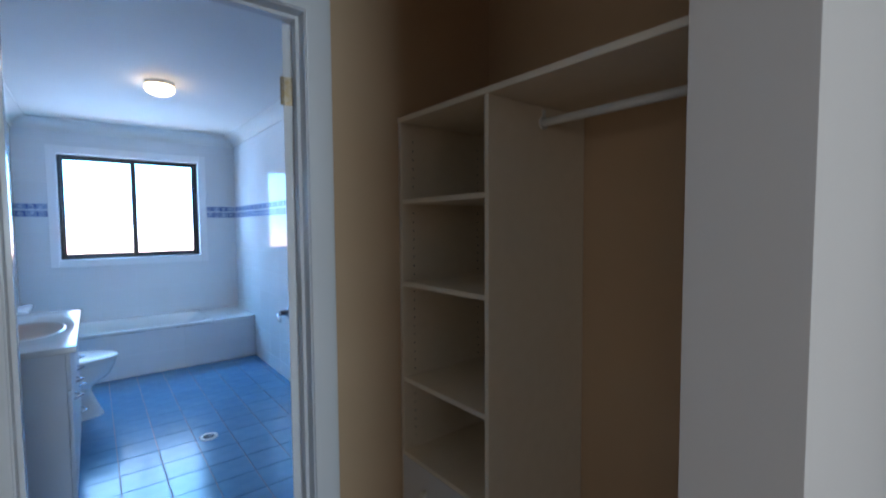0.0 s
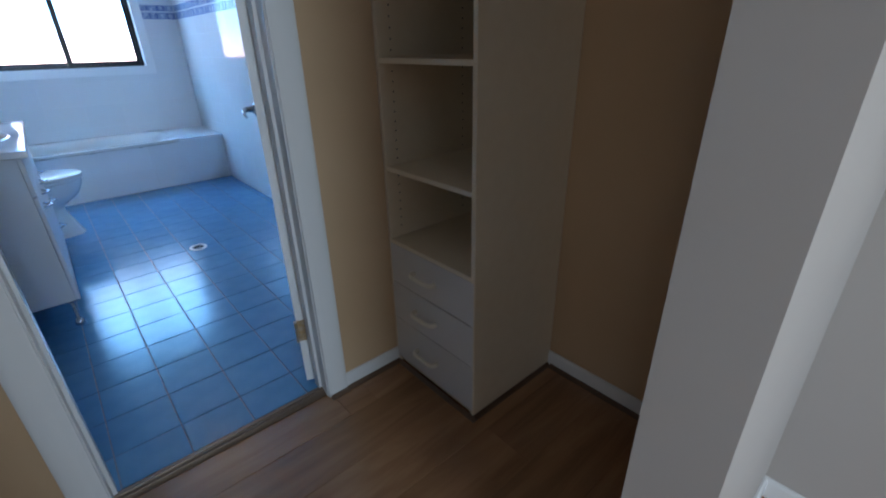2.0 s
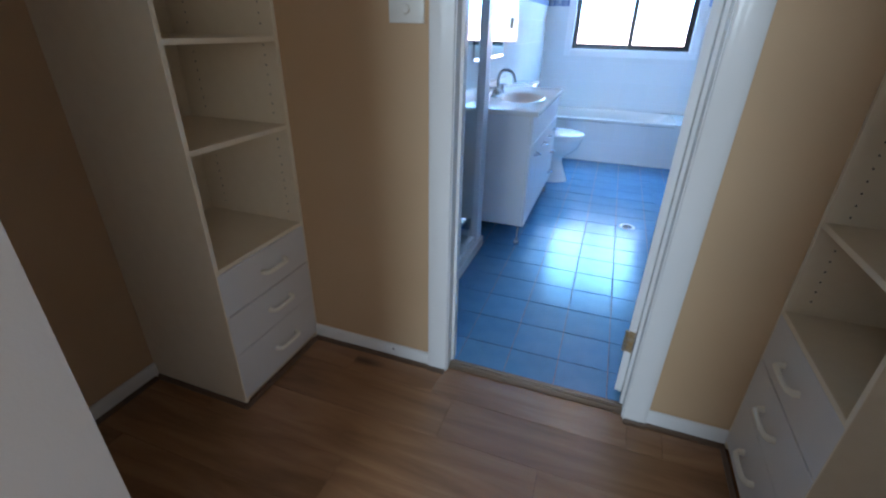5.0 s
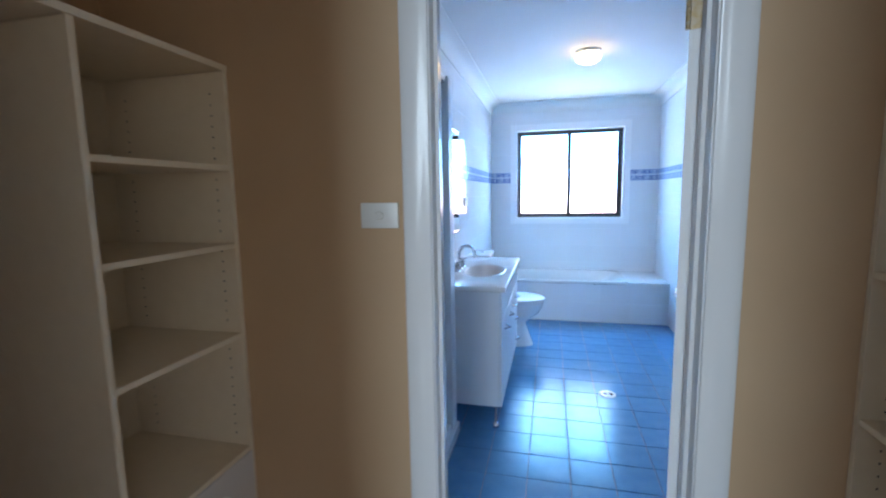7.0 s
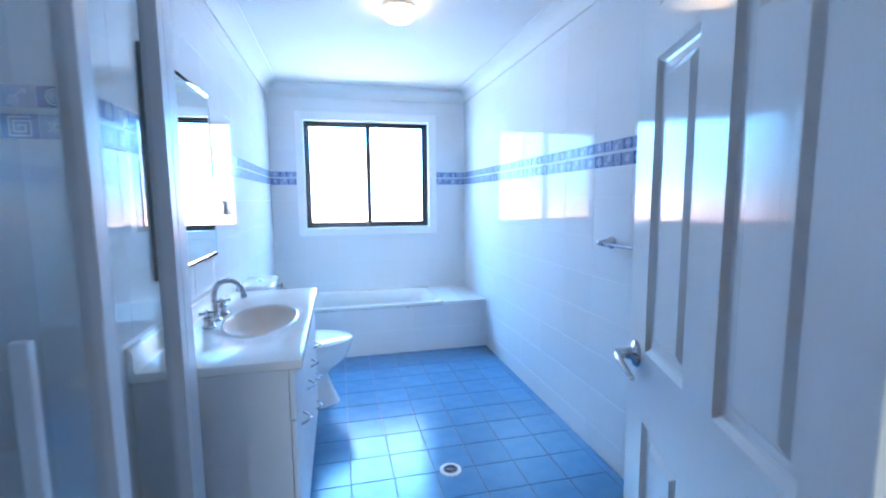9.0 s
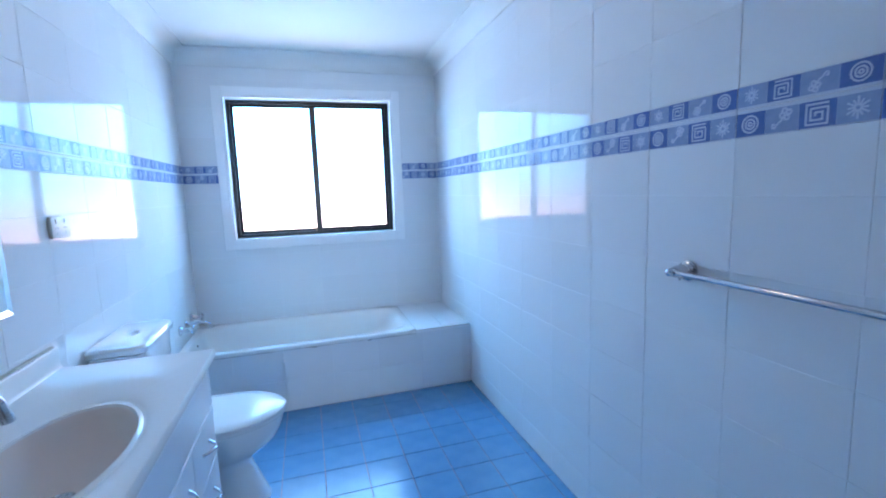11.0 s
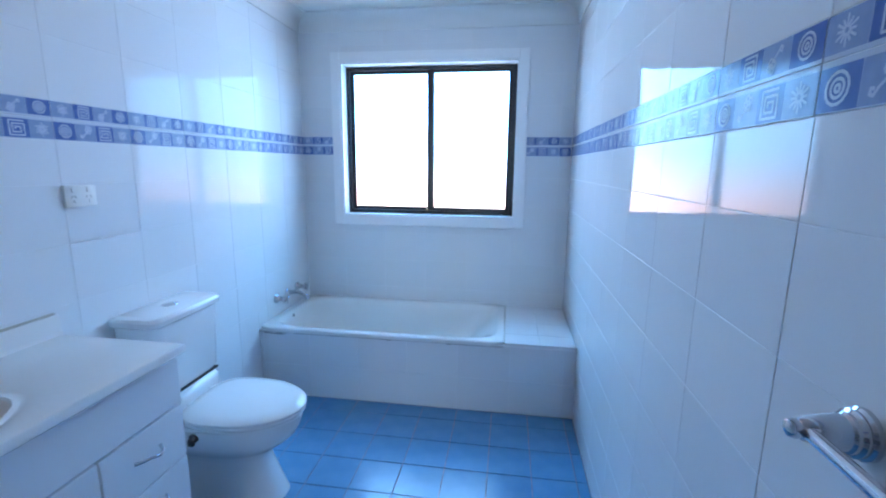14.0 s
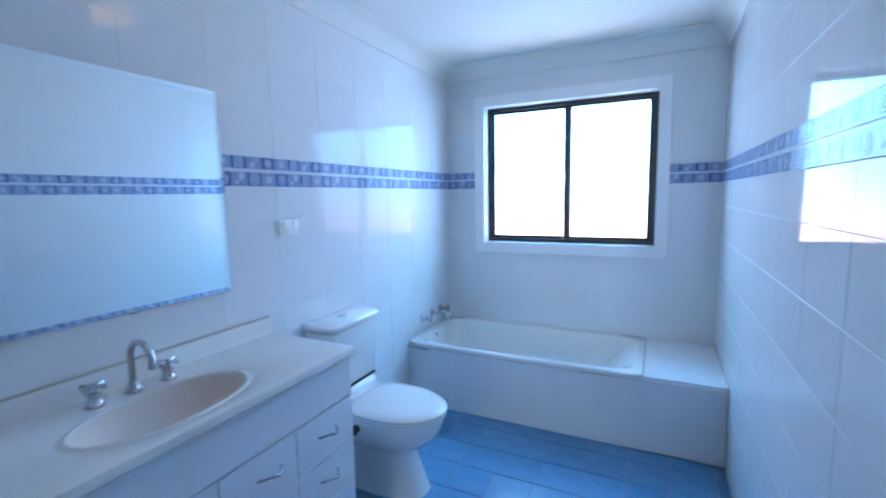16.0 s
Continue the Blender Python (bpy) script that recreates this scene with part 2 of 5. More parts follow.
def thing(name, base=(0, 0, 0), label="", category="", group="", rz=None):
    """A top-level thing: an Empty at its base. Its parts are written in world coordinates, or in its own where rz is given."""
    e = new(name)
    e.empty_display_size = 0.1
    e.location = base
    if rz is not None:
        e.rotation_euler = (0, 0, radians(rz))
        HOME[e] = Vector((0, 0, 0))
    else:
        HOME[e] = Vector(base)
    return tagged(e, label, category, group)


def part(name, bm, material, parent=None, label="", smooth=False):
    me = bpy.data.meshes.new(name)
    if parent is not None and HOME.get(parent, Vector()).length > 0:
        bmesh.ops.translate(bm, verts=bm.verts, vec=-HOME[parent])
    bmesh.ops.recalc_face_normals(bm, faces=bm.faces)
    bm.to_mesh(me)
    bm.free()
    me.materials.append(material)
    ob = new(name, me)
    if smooth:
        for p in me.polygons:
            p.use_smooth = True
        me.set_sharp_from_angle(angle=radians(38))
    if parent is not None:
        ob.parent = parent
        HOME[ob] = HOME.get(parent, Vector())
    if label:
        ob["label"] = label
    return ob


def structure(name, bm, material, label="", smooth=False):
    ob = part(name, bm, material, None, label, smooth)
    ob["kind"] = "structure"
    return ob


def box(bm, x0, x1, y0, y1, z0, z1, bevel=0.0, seg=2):
    r = bmesh.ops.create_cube(bm, size=1)
    vs = r["verts"]
    for v in vs:
        v.co = Vector(((x0 + x1) / 2 + v.co.x * (x1 - x0), (y0 + y1) / 2 + v.co.y * (y1 - y0), (z0 + z1) / 2 + v.co.z * (z1 - z0)))
    if bevel:
        es = list({e for v in vs for e in v.link_edges})
        bmesh.ops.bevel(bm, geom=es, offset=bevel, segments=seg, affect="EDGES", profile=0.5)
    return bm


def abox(*a, bevel=0.0, seg=2):
    return box(bmesh.new(), *a, bevel=bevel, seg=seg)


def prism(bm, profile, axis, a, b):
    """Extrudes a closed profile of (u, v) along an axis from a to b. For x: (y, z); y: (x, z); z: (x, y)."""
    def at(u, v, w):
        return {"x": (w, u, v), "y": (u, w, v), "z": (u, v, w)}[axis]
    lo = [bm.verts.new(at(u, v, a)) for u, v in profile]
    hi = [bm.verts.new(at(u, v, b)) for u, v in profile]
    n = len(profile)
    for i in range(n):
        bm.faces.new((lo[i], lo[(i + 1) % n], hi[(i + 1) % n], hi[i]))
    bm.faces.new(lo[::-1])
    bm.faces.new(hi)
    return bm


def tube(bm, pts, radii, sides=12, caps=True):
    """A round bar through points, with one radius or one a point."""
    pts = [Vector(p) for p in pts]
    if not hasattr(radii, "__len__"):
        radii = [radii] * len(pts)
    rings = []
    up = None
    for i, p in enumerate(pts):
        d = (pts[min(i + 1, len(pts) - 1)] - pts[max(i - 1, 0)]).normalized()
        if up is None:
            up = d.orthogonal().normalized()
        side = d.cross(up).normalized()
        up = side.cross(d).normalized()
        rings.append([bm.verts.new(p + radii[i] * (math.cos(2 * math.pi * k / sides) * up + math.sin(2 * math.pi * k / sides) * side)) for k in range(sides)])
    for r0, r1 in zip(rings, rings[1:]):
        for k in range(sides):
            bm.faces.new((r0[k], r0[(k + 1) % sides], r1[(k + 1) % sides], r1[k]))
    if caps:
        bm.faces.new(rings[0][::-1])
        bm.faces.new(rings[-1])
    return bm


def lathe(bm, profile, centre, axis="z", sides=24, sx=1.0, sy=1.0):
    """Turns a profile of (radius, height) round an axis."""
    c = Vector(centre)
    rings = []
    for r, h in profile:
        ring = []
        for k in range(sides):
            a = 2 * math.pi * k / sides
            u, v = r * math.cos(a) * sx, r * math.sin(a) * sy
            p = {"z": (u, v, h), "x": (h, u, v), "y": (u, h, v)}[axis]
            ring.append(bm.verts.new(c + Vector(p)))
        rings.append(ring)
    for r0, r1 in zip(rings, rings[1:]):
        for k in range(sides):
            bm.faces.new((r0[k], r0[(k + 1) % sides], r1[(k + 1) % sides], r1[k]))
    if profile[0][0] > 1e-5:
        bm.faces.new(rings[0][::-1])
    if profile[-1][0] > 1e-5:
        bm.faces.new(rings[-1])
    bmesh.ops.remove_doubles(bm, verts=bm.verts, dist=1e-5)
    return bm


def loft(bm, rings, close_first=True, close_last=True):
    vs = [[bm.verts.new(p) for p in ring] for ring in rings]
    n = len(vs[0])
    for r0, r1 in zip(vs, vs[1:]):
        for k in range(n):
            bm.faces.new((r0[k], r0[(k + 1) % n], r1[(k + 1) % n], r1[k]))
    if close_first:
        bm.faces.new(vs[0][::-1])
    if close_last:
        bm.faces.new(vs[-1])
    return bm


# ---- setting: bathroom shell ----
def make_shell():
    walls = {}
    walls["e"] = structure("wall_east", abox(RX + 0.003, 2.02, 0.09, 4.45, -0.1, CEIL), M_GROUT, "white tiled bathroom wall with a double blue border")
    walls["w"] = structure("wall_west", abox(-0.12, -0.003, 1.10, 4.45, -0.1, CEIL), M_GROUT, "white tiled bathroom wall behind the mirror and vanity")
    bm = bmesh.new()   # window wall with its opening
    x0, x1, z0, z1 = 0.297, 1.53, 1.06, 2.115
    y0, y1 = WY + 0.003, WY + 0.16
    box(bm, -0.003, x0, y0, y1, -0.1, CEIL)
    box(bm, x1, RX + 0.003, y0, y1, -0.1, CEIL)
    box(bm, x0, x1, y0, y1, -0.1, z0)
    box(bm, x0, x1, y0, y1, z1, CEIL)
    walls["n"] = structure("wall_north", bm, M_GROUT, "white tiled window wall above the bath")
    bm = bmesh.new()   # door wall: painted core and its opening
    box(bm, -0.84, JL - 0.018, 0, 0.09, -0.1, 2.6)
    box(bm, JR + 0.018, 2.02, 0, 0.09, -0.1, 2.6)
    box(bm, JL - 0.018, JR + 0.018, 0, 0.09, JT + 0.018, 2.6)
    structure("wall_south", bm, M_BEIGE, "beige painted wall with the bathroom doorway")
    bm = bmesh.new()
    box(bm, -0.74, 0.309, 0.09, 0.094, -0.003, CEIL)
    box(bm, 1.171, RX + 0.003, 0.09, 0.094, -0.003, CEIL)
    box(bm, 0.309, 1.171, 0.09, 0.094, JT + 0.086, CEIL)
    walls["s"] = structure("wall_south_lining", bm, M_GROUT, "white tiled bathroom side of the door wall")
    bm = bmesh.new()   # shower recess
    box(bm, -0.84, -0.74, 0.09, 1.20, -0.1, CEIL)
    walls["sw"] = structure("wall_shower_side", bm, M_GROUT)
    bm = bmesh.new()
    box(bm, -0.74, -0.12, 1.103, 1.20, -0.1, CEIL)
    walls["sn"] = structure("wall_shower_end", bm, M_GROUT)
    structure("ceiling", abox(-0.84, 2.02, 0.09, 4.45, CEIL, CEIL + 0.1), M_PLASTER, "white plaster bathroom ceiling")
    # cove cornice round the room
    bm = bmesh.new()
    prof = [(0.0, -0.108), (0.010, -0.108), (0.012, -0.098)] + [(0.098 - 0.086 * math.cos(t), -0.098 + 0.086 * math.sin(t)) for t in (0.25, 0.5, 0.75, 1.0, 1.25, 1.5)] + [(0.098, -0.010), (0.108, -0.010), (0.108, 0.0), (0.0, 0.0)]
    prism(bm, [(RX - u, CEIL + v) for u, v in prof], "y", 0.09, WY)
    structure("cornice", bm, M_PLASTER, "white plaster cove cornice", smooth=True)
    bm = bmesh.new()
    prism(bm, [(u, CEIL + v) for u, v in prof], "y", 1.10, WY)
    structure("cornice", bm, M_PLASTER, smooth=True)
    bm = bmesh.new()
    prism(bm, [(WY - u, CEIL + v) for u, v in prof], "x", 0.0, RX)
    structure("cornice", bm, M_PLASTER, smooth=True)
    bm = bmesh.new()
    prism(bm, [(0.09 + u, CEIL + v) for u, v in prof], "x", -0.74, RX)
    structure("cornice", bm, M_PLASTER, smooth=True)
    walls["f"] = structure("floor", abox(-0.84, RX + 0.1, 0.045, WY + 0.1, -0.12, -0.003), M_FGROUT, "blue ceramic tiled bathroom floor, wet looking")
    return walls


WALLS = make_shell()


# ---- setting: window ----
def make_window():
    w = new("window_1")
    tagged(w, "black aluminium sliding window with obscure glass and white architrave", "window", kind="structure")
    w.location = (0.9, WY, 1.06)
    HOME[w] = Vector(w.location)
    x0, x1, z0, z1 = 0.297, 1.53, 1.06, 2.115
    t = 0.066
    # white timber architrave, mitred, proud of the tiles
    for n, prof in (("l", 0), ("r", 0), ("t", 0), ("b", 0)):
        bm = bmesh.new()
        a = {"l": (x0 - t, x0, z0 - t, z1 + t), "r": (x1, x1 + t, z0 - t, z1 + t), "t": (x0, x1, z1, z1 + t), "b": (x0, x1, z0 - t, z0)}[n]
        box(bm, a[0], a[1], WY - 0.014, WY + 0.002, a[2], a[3], bevel=0.003)
        part("window_architrave", bm, M_WINW, w)
    # white lining of the reveal
    for a in ((x0, x0 + 0.012, z0, z1), (x1 - 0.012, x1, z0, z1), (x0 + 0.012, x1 - 0.012, z1 - 0.012, z1), (x0 + 0.012, x1 - 0.012, z0, z0 + 0.012)):
        part("window_lining", abox(a[0], a[1], WY - 0.010, WY + 0.15, a[2], a[3]), M_WINW, w)
    X0, X1, Z0, Z1 = x0 + 0.012, x1 - 0.012, z0 + 0.012, z1 - 0.012
    ya, yb = WY + 0.085, WY + 0.145
    f = 0.026
    bm = bmesh.new()
    box(bm, X0, X0 + f, ya, yb, Z0, Z1, bevel=0.002)
    box(bm, X1 - f, X1, ya, yb, Z0, Z1, bevel=0.002)
    box(bm, X0 + f, X1 - f, ya, yb, Z1 - f, Z1, bevel=0.002)
    box(bm, X0 + f, X1 - f, ya, yb, Z0, Z0 + f, bevel=0.002)
    part("window_frame", bm, M_BLACKF, w, "black aluminium outer frame")
    mid = (X0 + X1) / 2 + 0.008
    for k, (a, b, yc) in enumerate(((X0 + f, mid + 0.024, ya + 0.040), (mid - 0.024, X1 - f, ya + 0.018))):
        s = 0.020
        zt = Z1 - f
        zb = Z0 + f
        bm = bmesh.new()
        box(bm, a, a + (0.044 if k else s), yc - 0.009, yc + 0.009, zb, zt, bevel=0.0015)
        box(bm, b - (s + 0.008 if k else 0.040), b, yc - 0.009, yc + 0.009, zb, zt, bevel=0.0015)
        box(bm, a, b, yc - 0.008, yc + 0.008, zt - s, zt, bevel=0.0015)
        box(bm, a, b, yc - 0.008, yc + 0.008, zb, zb + s + 0.004, bevel=0.0015)
        sash = part("window_sash", bm, M_BLACKF, w, "black sliding sash")
        pane = part("pane", abox(a + 0.012, b - 0.012, yc - 0.002, yc + 0.002, zb + 0.012, zt - 0.012), M_OBSCURE, sash, "bright obscure glass")
        pane.visible_shadow = False
    part("window_latch", abox(X1 - f - 0.016, X1 - f - 0.002, ya + 0.001, ya + 0.012, Z0 + 0.06, Z0 + 0.10, bevel=0.002), M_BLACKF, w)
    part("roller_cap", abox(mid - 0.03, mid - 0.018, ya + 0.002, ya + 0.012, Z0 + 0.022, Z0 + 0.045, bevel=0.002), M_BRASS, w)
    b = structure("backdrop", abox(-0.55, 2.35, 4.95, 4.96, 0.55, 2.75), M_OUT, "bright daylight outside")
    return w


make_window()


# ---- setting: wardrobe passage and bedroom behind ----
def make_passage():
    structure("wall_robe_east", abox(1.88, 2.02, -1.126, 0, -0.12, 2.6), M_BEIGE, "beige painted wardrobe back wall")
    structure("wall_robe_west", abox(-0.84, -0.70, -1.126, 0, -0.12, 2.6), M_BEIGE, "beige painted wardrobe back wall")
    structure("wall_nib_east", abox(1.092, 2.02, -1.245, -1.126, -0.12, 2.6), M_BEDWALL, "pale painted wall end beside the wardrobe")
    structure("wall_nib_west", abox(-0.84, 0.288, -1.245, -1.126, -0.12, 2.6), M_BEDWALL, "pale painted wall end beside the wardrobe")
    structure("wall_over_opening", abox(0.288, 1.092, -1.245, -1.126, 2.25, 2.6), M_BEDWALL)
    structure("ceiling_passage", abox(-0.84, 2.02, -1.245, 0.0, 2.6, 2.7), M_PLASTER)
    # bedroom behind the camera
    # openings in both side walls are added for the fill lamps
    bm = bmesh.new()
    box(bm, -2.6, -2.5, -4.6, -3.7, -0.12, 2.6)
    box(bm, -2.6, -2.5, -2.1, -1.245, -0.12, 2.6)
    box(bm, -2.6, -2.5, -3.7, -2.1, -0.12, 0.9)
    box(bm, -2.6, -2.5, -3.7, -2.1, 2.1, 2.6)
    structure("wall_bedroom_west", bm, M_BEDWALL)
    bm = bmesh.new()
    box(bm, 1.86, 2.0, -4.6, -3.7, -0.12, 2.6)
    box(bm, 1.86, 2.0, -2.1, -1.245, -0.12, 2.6)
    box(bm, 1.86, 2.0, -3.7, -2.1, -0.12, 0.9)
    box(bm, 1.86, 2.0, -3.7, -2.1, 2.1, 2.6)
    structure("wall_bedroom_east", bm, M_BEDWALL, "pale painted bedroom wall")
    structure("wall_bedroom_north", abox(-2.5, -0.84, -1.245, -1.126, -0.12, 2.6), M_BEDWALL)
    bm = bmesh.new()
    box(bm, -2.5, -0.03, -4.7, -4.6, -0.12, 2.6)
    box(bm, 0.93, 1.86, -4.7, -4.6, -0.12, 2.6)
    box(bm, -0.03, 0.93, -4.7, -4.6, -0.12, 0.9)
    box(bm, -0.03, 0.93, -4.7, -4.6, 2.1, 2.6)
    structure("wall_bedroom_south", bm, M_BEDWALL)
    structure("ceiling_bedroom", abox(-2.6, 2.0, -4.7, -1.245, 2.6, 2.7), M_PLASTER)
    structure("subfloor", abox(-2.6, 2.02, -4.7, 0.045, -0.12, TF - 0.004), M_HOLE)
    # bathroom threshold trim
    bm = bmesh.new()
    prism(bm, [(0.012, TF), (0.012, TF + 0.004), (0.022, TF + 0.010), (0.024, TF + 0.013), (0.034, -0.004), (0.036, 0.0015), (0.052, 0.0015), (0.052, TF)], "x", JL, JR)
    structure("trim_threshold", bm, M_TRIM, "bronze metal threshold strip between timber and tiles", smooth=True)
    # door lining
    bm = bmesh.new()
    box(bm, JL - 0.018, JL, -0.0, 0.09, TF, JT, bevel=0.001)
    box(bm, JR, JR + 0.018, -0.0, 0.09, TF, JT, bevel=0.001)
    box(bm, JL - 0.018, JR + 0.018, -0.0, 0.09, JT, JT + 0.018, bevel=0.001)
    box(bm, JL, JL + 0.011, 0.045, 0.08, 0.0, JT, bevel=0.001)
    box(bm, JR - 0.011, JR, 0.045, 0.08, 0.0, JT, bevel=0.001)
    box(bm, JL + 0.011, JR - 0.011, 0.045, 0.08, JT - 0.011, JT, bevel=0.001)
    structure("door_frame", bm, M_GLOSSW, "white gloss painted door frame with stops")
    # moulded architraves, passage side and bathroom side
    aw = 0.078
    prof = [(0.0, 0.0), (0.0, 0.009), (0.006, 0.012), (0.018, 0.0125), (0.024, 0.015), (0.046, 0.018), (0.060, 0.018), (0.072, 0.016), (aw, 0.012), (aw, 0.0)]

    def arch(side, y, sgn):
        bm = bmesh.new()
        # legs and head share mitred corners
        e = 0.004
        path = [(JL - e, TF), (JL - e, JT + e), (JR + e, JT + e), (JR + e, TF)]
        rows = []
        for i, (px, pz) in enumerate(path):
            ring = []
            for u, v in prof:
                ox = -u if i < 2 else u
                oz = u if i in (1, 2) else 0
                ring.append(bm.verts.new((px + ox, y + sgn * v, pz + oz)))
            rows.append(ring)
        n = len(prof)
        for a, b in zip(rows, rows[1:]):
            for k in range(n):
                bm.faces.new((a[k], a[(k + 1) % n], b[(k + 1) % n], b[k]))
        bm.faces.new(rows[0])
        bm.faces.new(rows[-1])
        structure("architrave", bm, M_GLOSSW, "white gloss moulded door architrave", smooth=True)
    arch("p", 0.0, -1)
    arch("b", 0.09, 1)
    # skirtings, rounded top
    sk = [(0, 0), (0.012, 0), (0.012, 0.055), (0.009, 0.064), (0.004, 0.068), (0, 0.068)]

    def skirt(axis, a, b, wall, sgn):
        bm = bmesh.new()
        prism(bm, [(wall + sgn * u, TF + v) for u, v in sk], axis, a, b)
        structure("baseboard", bm, M_GLOSSW, "white gloss skirting board", smooth=True)
    skirt("x", JR + 0.004 + aw, 1.424, 0.0, -1)
    skirt("x", -0.246, JL - 0.004 - aw, 0.0, -1)
    skirt("y", -1.126, -0.462, 1.88, -1)
    skirt("y", -1.126, -0.462, -0.70, 1)
    skirt("x", 1.092, 1.868, -1.126, 1)
    skirt("x", -0.688, 0.288, -1.126, 1)
    skirt("x", 1.095, 1.848, -1.245, -1)
    skirt("x", -2.488, 0.285, -1.245, -1)
    skirt("y", -4.6, -1.245, 1.86, -1)
    skirt("y", -4.6, -1.245, -2.5, 1)

    # timber scotia along the foot of the skirtings, wardrobe towers and architraves
    def scotia(axis, a, b, wall, sgn):
        bm = bmesh.new()
        q = [(0, 0), (0.015, 0), (0.015, 0.003), (0.010, 0.005), (0.006, 0.009), (0.004, 0.014), (0, 0.014)]
        prism(bm, [(wall + sgn * u, TF + v) for u, v in q], axis, a, b)
        structure("trim_bead", bm, M_BEAD, "dark timber scotia bead at the foot of the wall", smooth=True)
    for x0, x1, y in ((1.167, 1.424, -0.012), (1.092, 1.167, -0.018), (-0.246, JL - 0.082, -0.012), (JL - 0.082, JL - 0.007, -0.018)):
        scotia("x", x0, x1, y, -1)
    for xa, xb, sgn in ((1.424, 1.868, -1), (-0.688, -0.244, 1)):
        scotia("x", xa, xb, -0.4615, -1)
        scotia("x", xa if sgn < 0 else -0.688, 1.868 if sgn < 0 else xb, -1.114, 1)
        scotia("y", -0.476, -0.027, 1.4235 if sgn < 0 else -0.2435, sgn)
        scotia("y", -1.099, -0.477, 1.868 if sgn < 0 else -0.688, sgn)


make_passage()
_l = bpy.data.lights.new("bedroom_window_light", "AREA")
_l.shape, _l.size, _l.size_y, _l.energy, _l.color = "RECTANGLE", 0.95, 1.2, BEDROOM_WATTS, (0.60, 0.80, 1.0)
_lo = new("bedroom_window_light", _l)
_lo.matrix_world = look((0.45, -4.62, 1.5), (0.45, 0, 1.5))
# added fill lamps, unseen, east and west, to lift the wardrobe sides
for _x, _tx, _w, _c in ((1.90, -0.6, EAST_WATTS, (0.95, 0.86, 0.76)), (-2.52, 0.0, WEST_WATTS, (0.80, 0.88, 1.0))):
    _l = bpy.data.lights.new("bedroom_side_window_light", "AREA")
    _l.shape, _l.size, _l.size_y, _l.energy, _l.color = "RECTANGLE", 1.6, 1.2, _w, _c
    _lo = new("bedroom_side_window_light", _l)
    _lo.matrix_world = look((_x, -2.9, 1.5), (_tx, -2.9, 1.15))


